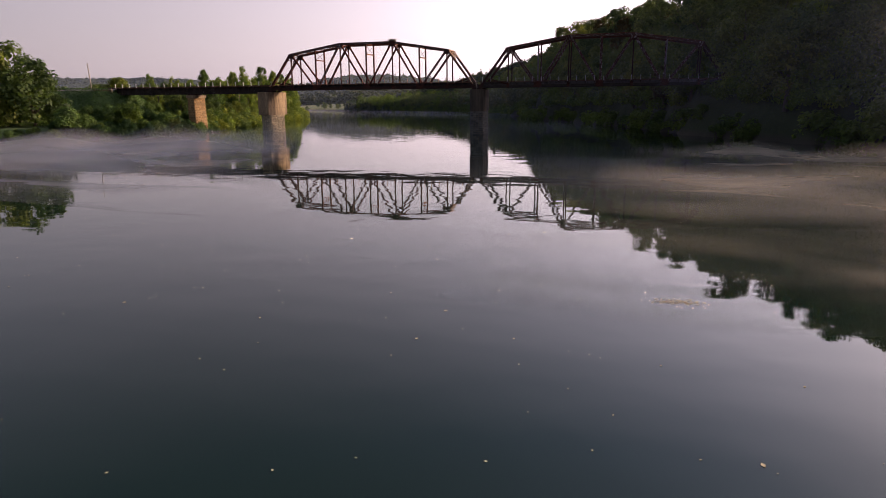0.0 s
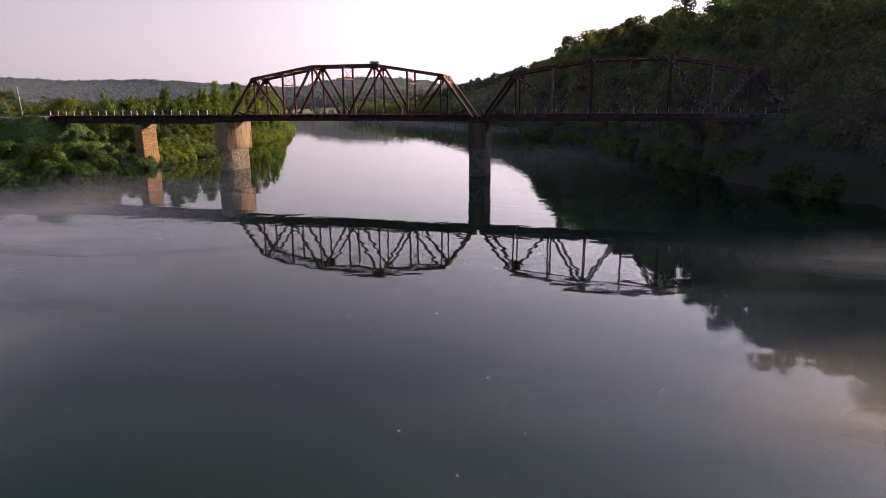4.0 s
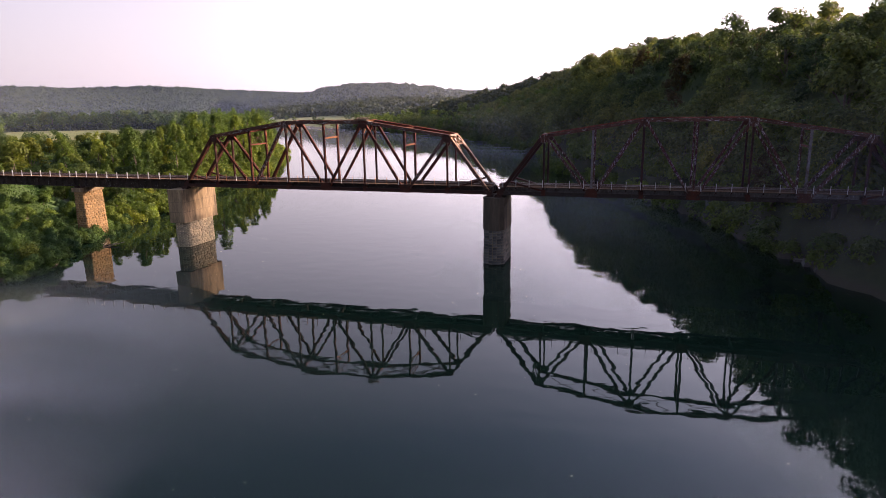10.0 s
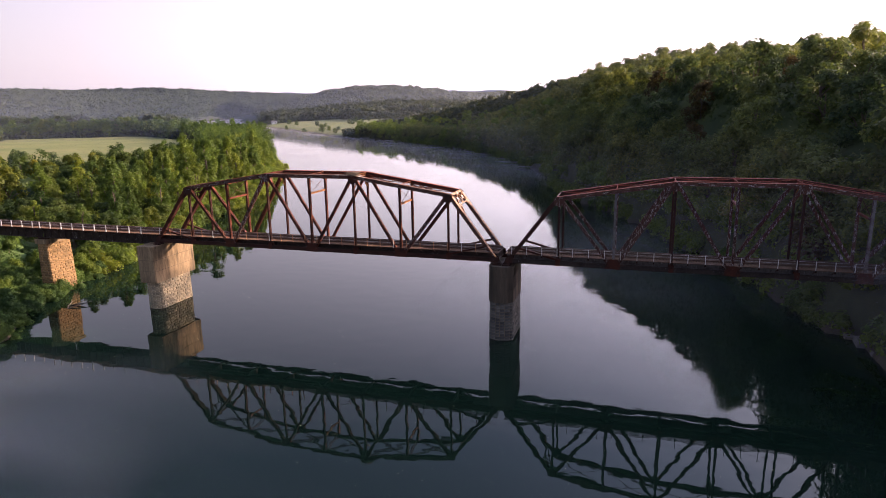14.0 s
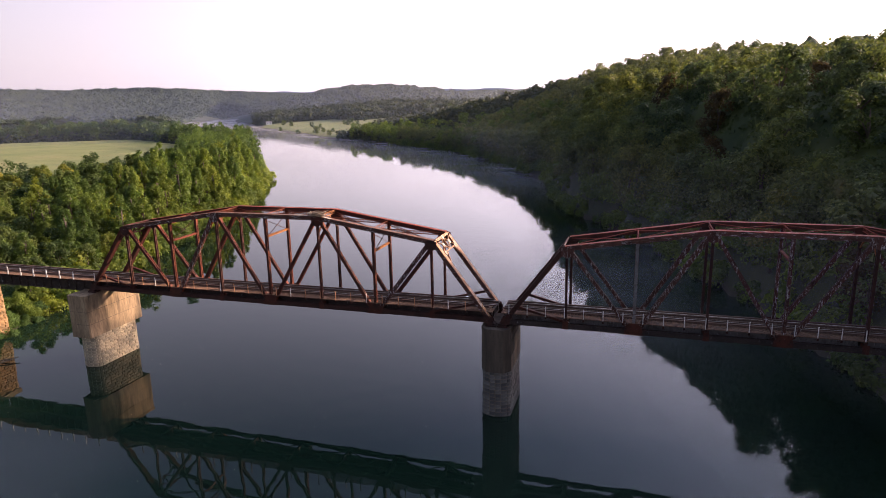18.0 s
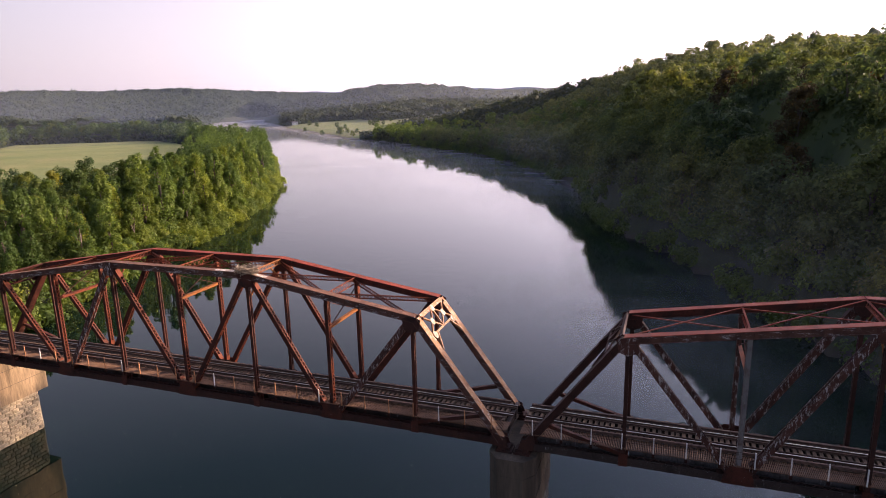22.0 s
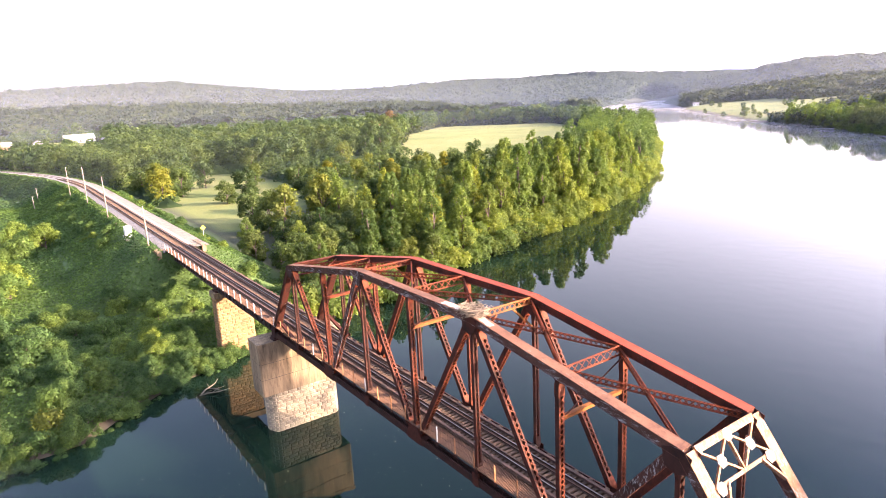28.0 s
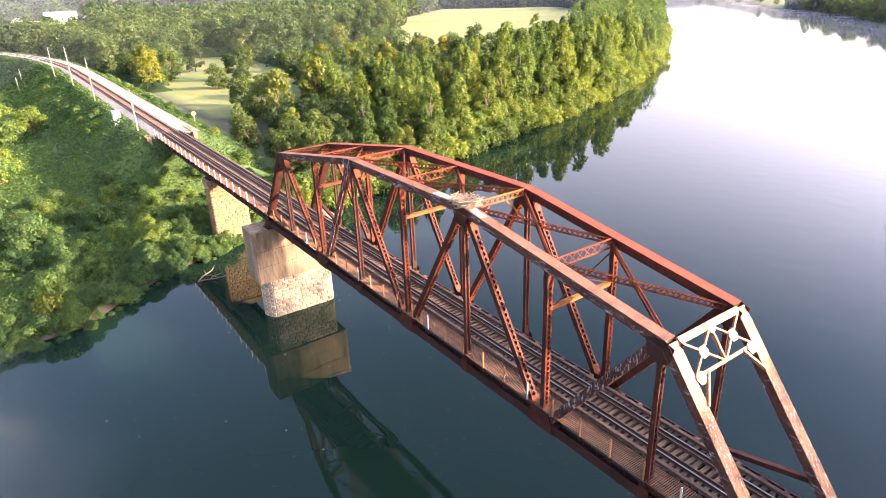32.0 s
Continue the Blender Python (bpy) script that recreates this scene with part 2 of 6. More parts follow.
def leafy(name, col, vary=0.3, trans=0.45, crowns=0.0):
    """Leaves: colour changes from leaf to leaf and from tree to tree, some light passes through."""
    m, n, l, p = material(name)
    g = n.new("ShaderNodeNewGeometry")
    oi = n.new("ShaderNodeObjectInfo")
    r1 = ramp(n, l, g.outputs["Random Per Island"], [(0.0, tuple(v * (1 - vary) for v in col)), (0.75, col), (1.0, (col[0] * 1.35, col[1] * 1.28, col[2] * 1.15))])
    r2 = ramp(n, l, oi.outputs["Random"], [(0.0, (0.52, 0.64, 0.66)), (0.4, (0.9, 0.96, 0.9)), (0.75, (1.15, 1.1, 0.9)), (1.0, (1.45, 1.24, 0.72))])
    big = noise_node(n, l, 0.07, 3, 0.5, "World")
    r3 = ramp(n, l, big, [(0.32, (0.62, 0.7, 0.85)), (0.68, (1.4, 1.26, 1.0))])
    c = mix(n, l, mix(n, l, r1, r2, 1.0, "MULTIPLY"), r3, 1.0, "MULTIPLY")
    l.new(c, p.inputs["Base Color"])
    p.inputs["Roughness"].default_value = 0.65
    p.inputs["Specular IOR Level"].default_value = 0.25
    tr = n.new("ShaderNodeBsdfTranslucent")
    l.new(mix(n, l, c, (1.22, 1.3, 0.7), 1.0, "MULTIPLY"), tr.inputs["Color"])
    ms = n.new("ShaderNodeMixShader")
    ms.inputs["Fac"].default_value = trans
    l.new(p.outputs["BSDF"], ms.inputs[1])
    l.new(tr.outputs["BSDF"], ms.inputs[2])
    l.new(ms.outputs["Shader"], n["Material Output"].inputs["Surface"])
    if crowns:      # rounded crowns with gaps between them, and smaller boughs
        vo, bp = n.new("ShaderNodeTexVoronoi"), n.new("ShaderNodeBump")
        vo.inputs["Scale"].default_value, vo.inputs["Detail"].default_value, vo.inputs["Roughness"].default_value = crowns, 2.0, 0.6
        l.new(g.outputs["Position"], vo.inputs["Vector"])
        bp.invert, bp.inputs["Strength"].default_value, bp.inputs["Distance"].default_value = True, 1.0, 0.9 / crowns
        l.new(vo.outputs["Distance"], bp.inputs["Height"])
        l.new(bp.outputs["Normal"], p.inputs["Normal"])
        l.new(bp.outputs["Normal"], tr.inputs["Normal"])
    return m


M_LEAF = leafy("poplar_leaves", (0.138, 0.188, 0.044), trans=0.52)
M_LEAF_DARK = leafy("oak_leaves", (0.092, 0.128, 0.042), trans=0.5)
M_LEAF_HILL = leafy("hill_wood_leaves", (0.13, 0.158, 0.07), 0.45, trans=0.4)
M_LEAF_YEL = leafy("yellowing_leaves", (0.15, 0.17, 0.03))
M_LEAF_BRONZE = leafy("bronzed_leaves", (0.1, 0.068, 0.036))
M_VINE = leafy("vine_leaves", (0.1, 0.165, 0.045), 0.45, trans=0.4)
M_FAR = leafy("far_wood_leaves", (0.052, 0.072, 0.034), 0.45, trans=0.3, crowns=0.12)


def ground_material():
    m, n, l, p = material("meadow_and_soil")
    a = noise_node(n, l, 0.03, 6, 0.6, "World")
    b = noise_node(n, l, 0.9, 7, 0.7, "World")
    c = ramp(n, l, a, [(0.32, (0.115, 0.145, 0.028)), (0.5, (0.165, 0.175, 0.042)), (0.68, (0.22, 0.195, 0.06))])
    c = mix(n, l, c, (0.09, 0.13, 0.025), ramp(n, l, b, [(0.45, (0, 0, 0)), (0.7, (0.6, 0.6, 0.6))]))
    # leaf litter under the woods
    wa = n.new("ShaderNodeAttribute")
    wa.attribute_name = "wood"
    c = mix(n, l, c, ramp(n, l, b, [(0.3, (0.03, 0.038, 0.014)), (0.7, (0.06, 0.062, 0.026))]), wa.outputs["Fac"])
    va = n.new("ShaderNodeAttribute")
    va.attribute_name = "vine"
    c = mix(n, l, c, ramp(n, l, b, [(0.3, (0.05, 0.085, 0.02)), (0.7, (0.085, 0.14, 0.032))]), va.outputs["Fac"])
    # bare mud at the water's edge
    g = n.new("ShaderNodeNewGeometry")
    s = n.new("ShaderNodeSeparateXYZ")
    l.new(g.outputs["Position"], s.inputs["Vector"])
    mr = n.new("ShaderNodeMapRange")
    mr.inputs["From Min"].default_value, mr.inputs["From Max"].default_value = 0.5, 1.6
    l.new(s.outputs["Z"], mr.inputs["Value"])
    c = mix(n, l, (0.06, 0.046, 0.03), c, mr.outputs["Result"])
    l.new(c, p.inputs["Base Color"])
    p.inputs["Roughness"].default_value = 0.95
    bump(n, l, p, b, 0.6, 0.15)
    return m


def water_material():
    m, n, l, p = material("river_water")
    tc = n.new("ShaderNodeNewGeometry")
    big = noise_node(n, l, 0.012, 4, 0.6, "World")
    l.new(ramp(n, l, big, [(0.3, (0.0046, 0.0138, 0.0086)), (0.7, (0.0082, 0.0222, 0.0132))]), p.inputs["Base Color"])
    p.inputs["Roughness"].default_value = 0.02
    p.inputs["IOR"].default_value = 1.33
    w1 = noise_node(n, l, 0.42, 2, 0.35, "World", (0.7, 0.9, 1))
    bump(n, l, p, w1, 0.14, 0.12)
    return m


def mist_material(name, col, scale, lo, hi, stretch):
    """Thin drifting vapour: mostly clear, with soft denser wisps."""
    m, n, l, p = material(name)
    n.remove(p)
    a = noise_node(n, l, scale, 5, 0.55, "World", stretch)
    at = n.new("ShaderNodeAttribute")
    at.attribute_name = "mist"
    mr = n.new("ShaderNodeMapRange")
    mr.inputs["From Min"].default_value, mr.inputs["From Max"].default_value = lo, hi
    l.new(a, mr.inputs["Value"])
    mu = n.new("ShaderNodeMath")
    mu.operation = "MULTIPLY"
    l.new(mr.outputs["Result"], mu.inputs[0])
    l.new(at.outputs["Fac"], mu.inputs[1])
    d, t, tr = n.new("ShaderNodeBsdfDiffuse"), n.new("ShaderNodeBsdfTranslucent"), n.new("ShaderNodeBsdfTransparent")
    d.inputs["Color"].default_value = t.inputs["Color"].default_value = (*col, 1)
    s, o = n.new("ShaderNodeMixShader"), n.new("ShaderNodeMixShader")
    l.new(d.outputs[0], s.inputs[1])
    l.new(t.outputs[0], s.inputs[2])
    l.new(mu.outputs[0], o.inputs["Fac"])
    l.new(tr.outputs[0], o.inputs[1])
    l.new(s.outputs[0], o.inputs[2])
    l.new(o.outputs[0], n["Material Output"].inputs["Surface"])
    return m


M_MIST = mist_material("river_mist", (0.8, 0.76, 0.76), 0.05, 0.32, 0.62, (0.5, 1.3, 1))
M_BANK = mist_material("bank_mist", (0.84, 0.77, 0.77), 0.045, 0.2, 0.5, (0.5, 1.3, 1))
# the wisps' warm colour carries the sunlight that falls through them
M_WISP = mist_material("sun_tinted_wisps", (0.88, 0.72, 0.52), 0.06, 0.43, 0.6, (0.35, 1.5, 1))
M_VEIL = mist_material("shade_lifting_haze", (0.74, 0.66, 0.72), 0.002, -1.0, 0.6, (1, 1, 1))
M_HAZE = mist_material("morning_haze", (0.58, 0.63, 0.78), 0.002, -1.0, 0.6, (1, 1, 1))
M_MOUNT = simple("hazed_mountain", (0.26, 0.31, 0.45), 1.0, 0.004, 0.08, "World")
M_GROUND = ground_material()
M_WATER = water_material()


# ---- small geometry tools ----
class Geo:
    """Collects the faces of one mesh."""

    def __init__(self):
        self.v, self.f = [], []

    def add(self, verts, faces):
        o = len(self.v)
        self.v += [tuple(p) for p in verts]
        self.f += [tuple(i + o for i in f) for f in faces]
        return self

    def beam(self, p, q, w, h, up=(0, 0, 1)):
        """A bar from p to q, w wide across, h deep along up."""
        p, q, up = Vector(p), Vector(q), Vector(up)
        a = (q - p).normalized()
        s = a.cross(up)
        s = s.normalized() if s.length > 1e-4 else a.orthogonal().normalized()
        u = s.cross(a)
        c = [(-w / 2, -h / 2), (w / 2, -h / 2), (w / 2, h / 2), (-w / 2, h / 2)]
        v = [e + s * i + u * j for e in (p, q) for i, j in c]
        return self.add(v, [(3, 2, 1, 0), (4, 5, 6, 7), (0, 1, 5, 4), (1, 2, 6, 5), (2, 3, 7, 6), (3, 0, 4, 7)])

    def box(self, x0, x1, y0, y1, z0, z1):
        v = [(x, y, z) for z in (z0, z1) for x, y in ((x0, y0), (x1, y0), (x1, y1), (x0, y1))]
        return self.add(v, [(3, 2, 1, 0), (4, 5, 6, 7), (0, 1, 5, 4), (1, 2, 6, 5), (2, 3, 7, 6), (3, 0, 4, 7)])

    def prism(self, ring, lo, hi, top=None):
        """An upright prism over a plan ring, counter-clockwise; top: another ring for the upper end."""
        n, top = len(ring), top or ring
        v = [(x, y, lo) for x, y in ring] + [(x, y, hi) for x, y in top]
        return self.add(v, [tuple(range(n - 1, -1, -1)), tuple(range(n, 2 * n))] + [(i, (i + 1) % n, n + (i + 1) % n, n + i) for i in range(n)])

    def slab(self, pts, off):
        """A flat plate with the outline pts, thickened by the vector off."""
        n, off = len(pts), Vector(off)
        v = [Vector(p) for p in pts] + [Vector(p) + off for p in pts]
        return self.add(v, [tuple(range(n - 1, -1, -1)), tuple(range(n, 2 * n))] + [(i, (i + 1) % n, n + (i + 1) % n, n + i) for i in range(n)])

    def tube(self, pts, radii, sides=7):
        rings = []
        for i, p in enumerate(pts):
            a = (Vector(pts[min(i + 1, len(pts) - 1)]) - Vector(pts[max(i - 1, 0)])).normalized()
            s = a.orthogonal().normalized()
            u = a.cross(s)
            rings.append([Vector(p) + (s * math.cos(k * 2 * math.pi / sides) + u * math.sin(k * 2 * math.pi / sides)) * radii[i] for k in range(sides)])
        v = [p for r in rings for p in r]
        f = [(i * sides + k, i * sides + (k + 1) % sides, (i + 1) * sides + (k + 1) % sides, (i + 1) * sides + k) for i in range(len(pts) - 1) for k in range(sides)]
        return self.add(v, f + [tuple(range(sides - 1, -1, -1)), tuple(range(len(v) - sides, len(v)))])

    def mesh(self, name, mat, smooth=False):
        m = bpy.data.meshes.new(name)
        m.from_pydata(self.v, [], self.f)
        m.materials.append(mat)
        if smooth:
            m.shade_smooth()
        m.update()
        return m


def part(name, geo, mat, parent=None, label="", smooth=False):
    ob = new(name, geo.mesh(name, mat, smooth) if isinstance(geo, Geo) else geo)
    if parent:
        ob.parent = parent
    if label:
        ob["label"] = label
    return ob


def thing(name, label, category, group="", at=None):
    ob = new(name)
    if at:
        ob.location = at
    return tagged(ob, label, category, group)


def np_mesh(name, v, quads, mat, smooth=False):
    """A mesh from arrays of corners and of faces that all have as many corners."""
    m = bpy.data.meshes.new(name)
    v, quads = np.asarray(v, np.float32), np.asarray(quads, np.int32)
    k = quads.shape[1]
    m.vertices.add(len(v))
    m.vertices.foreach_set("co", v.ravel())
    m.loops.add(quads.size)
    m.loops.foreach_set("vertex_index", quads.ravel())
    m.polygons.add(len(quads))
    m.polygons.foreach_set("loop_start", np.arange(0, quads.size, k, dtype=np.int32))
    m.materials.append(mat)
    m.update(calc_edges=True)
    if smooth:
        m.shade_smooth()
    return m


# ---- the lie of the land (metres; x along the bridge, y across it, z up from the water) ----
LEFT_BANK = np.array([(-60, -1400), (-45, -400), (-38, -200), (-33, -100), (-27, -57), (-17, -42), (-11, -27), (-11, -20), (-17, -13), (-21, -6), (-24.5, 2), (-30, 20), (-36, 42), (-43, 61),
                      (-49, 77), (-55, 103), (-71, 144), (-105, 208), (-140, 255), (-205, 350), (-380, 500), (-640, 740), (-890, 1080), (-1050, 1350), (-1180, 1560), (-1330, 1800)], float)
RIGHT_BANK = np.array([(300, -1400), (190, -400), (155, -200), (140, -90), (131, -40), (115, -14), (107, 4), (103, 18), (97, 41), (89, 62), (78, 90), (62, 125), (49, 150), (44, 172), (37, 211), (3, 289),
                       (-47, 372), (-125, 455), (-200, 526), (-266, 579), (-347, 672), (-446, 779), (-530, 872), (-640, 1020), (-770, 1210), (-1031, 1589), (-1150, 1740), (-1330, 1860)], float)


def line_distance(x, y, line):
    best = np.full(x.shape, 1e9)
    for (ax, ay), (bx, by) in zip(line[:-1], line[1:]):
        dx, dy = bx - ax, by - ay
        t = np.clip(((x - ax) * dx + (y - ay) * dy) / (dx * dx + dy * dy), 0, 1)
        best = np.minimum(best, np.hypot(x - ax - t * dx, y - ay - t * dy))
    return best


def inside(x, y, ring):
    r = np.asarray(ring, float)
    hit = np.zeros(x.shape, bool)
    for (ax, ay), (bx, by) in zip(r, np.roll(r, -1, 0)):
        c = (ay > y) != (by > y)
        with np.errstate(divide="ignore", invalid="ignore"):
            hit ^= c & (x < (bx - ax) * (y - ay) / (by - ay) + ax)
    return hit


RIVER = np.vstack([LEFT_BANK, RIGHT_BANK[::-1]])


def step(a, b, x):
    t = np.clip((x - a) / (b - a), 0, 1)
    return t * t * (3 - 2 * t)


def wave(x, y, size, seed=0.0):
    """Cheap smooth unevenness between -1 and 1."""
    x, y = x / size + seed, y / size - seed * 0.7
    return (np.sin(x * 1.7 + 1.3 * np.sin(y * 1.1 + seed)) + np.sin(y * 2.1 + 1.7 * np.sin(x * 0.9)) + 0.6 * np.sin(3.3 * x + 2.9 * y) + 0.5 * np.sin(5.1 * y - 4.3 * x)) / 3.1


def track_y(x):
    """The track's centre line: straight over the bridge, then curving away."""
    return 2.53 - np.where(x < -170, (x + 170.0) ** 2 / 770.0, 0.0)


def height(x, y):
    x, y = np.asarray(x, float), np.asarray(y, float)
    dl, dr = line_distance(x, y, LEFT_BANK), line_distance(x, y, RIGHT_BANK)
    d = np.minimum(dl, dr)
    water = inside(x, y, RIVER)
    h = 0.3 + 2.4 * step(0, 6, d) + 1.8 * step(6, 70, d) + 0.35 * wave(x, y, 14) * step(2, 12, d)
    right = (dr < dl)
    # the wooded hill along the right bank
    south = y + 0.25 * x
    setback, front = 30 * step(300, 500, south), 28 + 60 * step(200, 320, south)
    ridge = np.interp(y - 0.35 * x, (-300, 40, 80, 115, 180, 244, 279, 409, 496, 620, 900), (30, 33, 34, 33, 36, 42, 46, 42, 33, 14, 0)) * (0.98 + 0.05 * wave(x, y, 70, 2.0))
    # an added gap in the hill lets the low sun in over the southern reach
    along_v, across_v = 0.766 * (x - 118) + 0.643 * (y + 90), -0.643 * (x - 118) + 0.766 * (y + 90)
    ridge = ridge * (1 - 0.9 * step(-56, -30, across_v) * (1 - step(14, 38, across_v)) * step(-10, 10, along_v))
    h = np.where(right, h + ridge * (0.8 * step(setback - 8, setback - 8 + front, dr) + 0.2 * step(20 + setback, 110 + setback, dr)) + 13 * step(15, 330, dr) * step(380, 520, south), h)
    # farther hills
    az, far = np.degrees(np.arctan2(-x, y)), np.hypot(x, y)
    amp = np.interp(az, (-60, 0, 12, 22, 29, 35, 41, 51, 56, 60, 66, 71, 77, 90, 130), (55, 55, 55, 55, 52, 66, 77, 84, 66, 54, 58, 76, 98, 93, 76))
    near = np.interp(az, (35, 60, 180), (1750, 950, 800))
    rise = step(near, near + 950, far)
    h = h + rise * amp * (0.93 + 0.1 * wave(x, y, 420, 1.0))
    h = h + 56 * np.exp(-((x + 620) / 330) ** 2 - ((y - 1530) / 230) ** 2) * (0.95 + 0.08 * wave(x, y, 120, 3.0))
    h = h + 13 * np.exp(-((x + 515) / 80) ** 2 - ((y - 18) / 60) ** 2)
    h = h + 5 * step(60, 300, d) * np.exp(-((x + 330) / 160) ** 2 - ((y - 330) / 160) ** 2)
    h = np.where(water, -0.3 - 3.5 * step(0, 10, d), h)
    # railway bank
    off = np.abs(y - track_y(x))
    bank = 11.75 - np.maximum(0, off - 4.6) / 1.55 - np.maximum(0, x + 52) / 1.45
    bank = np.where((x < -20) & (x > -700), bank, -9) - 12 * step(-420, -700, x)
    rightbank = 11.2 - np.maximum(0, off - 4.0) / 1.3 - np.maximum(0, 118 - x) / 1.2
    return np.maximum(h, np.maximum(bank, np.where(x > 95, rightbank, -9)))


def spread(lo, a, b, hi, fine):
    """Grid lines: fine between a and b, widening out to lo and hi."""
    out = list(np.arange(a, b + 0.1, fine))
    for end, sign in ((lo, -1), (hi, 1)):
        p, s = (a if sign < 0 else b), fine
        while (p - end) * sign < 0:
            s *= 1.085
            p += sign * s
            out.append(p)
    return np.array(sorted(out))


gx, gy = spread(-4900, -300, 260, 4900, 4.0), spread(-3000, -190, 420, 4900, 4.5)
GX, GY = np.meshgrid(gx, gy)
GZ = height(GX.ravel(), GY.ravel())
ii = np.arange(len(gx) * len(gy)).reshape(len(gy), len(gx))
quads = np.stack([ii[:-1, :-1], ii[:-1, 1:], ii[1:, 1:], ii[1:, :-1]], -1).reshape(-1, 4)
ground = tagged(part("ground", np_mesh("ground", np.stack([GX.ravel(), GY.ravel(), GZ], 1), quads, M_GROUND, True), None), "green and straw-coloured meadow and river banks", "ground", kind="structure")
FIELD = [(-226, 146), (-176, 128), (-152, 160), (-170, 205), (-190, 262), (-250, 345), (-330, 425), (-431, 485), (-545, 405), (-420, 280)]
SMALL_FIELD = [(-98, 22), (-100, 44), (-124, 58), (-150, 74), (-250, 82), (-262, 60), (-170, 24)]
FAR_FIELD = [(-245, 560), (-420, 720), (-560, 870), (-620, 980), (-570, 1045), (-480, 1060), (-385, 935), (-310, 1000), (-225, 970), (-195, 800), (-180, 650), (-215, 600)]
LOT = [(-475, -12), (-465, 36), (-560, 52), (-565, -4)]
LOT_CLEARING = [(-415, -24), (-410, 44), (-580, 66), (-585, -20)]
SUN_GAP = [(132, -123), (240, -33), (206, 8), (98, -82)]
FIELD_3 = [(-640, 330), (-720, 420), (-860, 400), (-760, 300)]


def side_of(x, y):
    return line_distance(x, y, LEFT_BANK), line_distance(x, y, RIGHT_BANK), inside(x, y, RIVER)


def open_land(x, y):
    hit = inside(x, y, FIELD) | inside(x, y, SMALL_FIELD) | inside(x, y, FAR_FIELD) | inside(x, y, LOT_CLEARING) | inside(x, y, FIELD_3) | inside(x, y, SUN_GAP)
    return hit | ((np.abs(y - track_y(x)) < 17) & (x < -20) & (x > -420)) | ((np.abs(y - track_y(x)) < 8) & (x < 0) & (x > -720)) | ((np.abs(y - 2.5) < 6) & (x > 90) & (x < 150))


wood = ground.data.attributes.new("wood", "FLOAT", "POINT")
wood.data.foreach_set("value", (~open_land(GX.ravel(), GY.ravel()) | (GX.ravel() > 80)).astype(np.float32))
off = GY.ravel() - track_y(GX.ravel())
vine = ground.data.attributes.new("vine", "FLOAT", "POINT")
vine.data.foreach_set("value", ((GX.ravel() < -5) & (GX.ravel() > -420) & (off > -60) & (off < 17)).astype(np.float32))
water = tagged(part("water", np_mesh("water", [(-1500, -1500, 0), (420, -1500, 0), (420, 1900, 0), (-1500, 1900, 0)], [(0, 1, 2, 3)], M_WATER), None), "calm dark green river water mirroring sky and bridge", "water", kind="structure")


# ---- the bridge ----
P, W = 7.1, 5.06                      # panel length, distance between the trusses
Z0 = 11.0                             # underside of the bottom chord
ZB = Z0 + 0.28                        # its centre line
TOP = {0: 0.3, 1: 9.24, 2: 10.385, 3: 11.53, 4: 11.53, 5: 11.53, 6: 10.385, 7: 9.24, 8: 0.3}
RAIL_TOP = 12.5
Y_AXIS = Vector((0, 1, 0))


def laced(name, p, q, y, depth, sep, mat, lace, parent, double=True, label=""):
    """A member of two channels in the truss plane, tied by lacing bars on both faces."""
    p, q = Vector((p[0], y, p[1])), Vector((q[0], y, q[1]))
    a = (q - p).normalized()
    n = a.cross(Y_AXIS)
    def channel(s):
        k, t, d, fl = s * sep / 2, 0.026, depth / 2, 0.1
        prof = [(k, -d), (k, d), (k - s * fl, d), (k - s * fl, d - t), (k - s * t, d - t), (k - s * t, t - d), (k - s * fl, t - d), (k - s * fl, -d)]
        v = [e + Y_AXIS * a0 + n * b0 for e in (p, q) for a0, b0 in prof]
        return Geo().add(v, [(0, 1, 9, 8), (1, 2, 10, 9), (2, 3, 11, 10), (3, 4, 12, 11), (4, 5, 13, 12), (5, 6, 14, 13), (6, 7, 15, 14), (7, 0, 8, 15),
                             (0, 5, 4, 1), (1, 4, 3, 2), (0, 7, 6, 5), (8, 9, 12, 13), (9, 10, 11, 12), (8, 13, 14, 15)])
    ob = part(name, channel(-1), mat, parent, label)
    part("channel", channel(1), mat, ob)
    b = Geo()
    length = (q - p).length
    count = max(4, int(length / (sep * (0.8 if double else 0.9))))
    for e in (-1, 1):
        o = n * (e * (depth / 2 + 0.008))
        for i in range(count):
            u0, u1 = p + a * (length * i / count), p + a * (length * (i + 1) / count)
            s = 1 if i % 2 else -1
            b.beam(u0 + o - Y_AXIS * (s * sep / 2), u1 + o + Y_AXIS * (s * sep / 2), 0.05, 0.014, n)
            if double:
                b.beam(u0 + o + Y_AXIS * (s * sep / 2) + n * (e * 0.012), u1 + o - Y_AXIS * (s * sep / 2) + n * (e * 0.012), 0.05, 0.012, n)
        for end in (p + a * 0.9, q - a * 0.9):      # batten plates
            b.beam(end + o * 1.02 - a * 0.35, end + o * 1.02 + a * 0.35, sep + 0.06, 0.014, n)
    tagged(part("lacing", b, lace, ob), kind="stuff")
    return ob


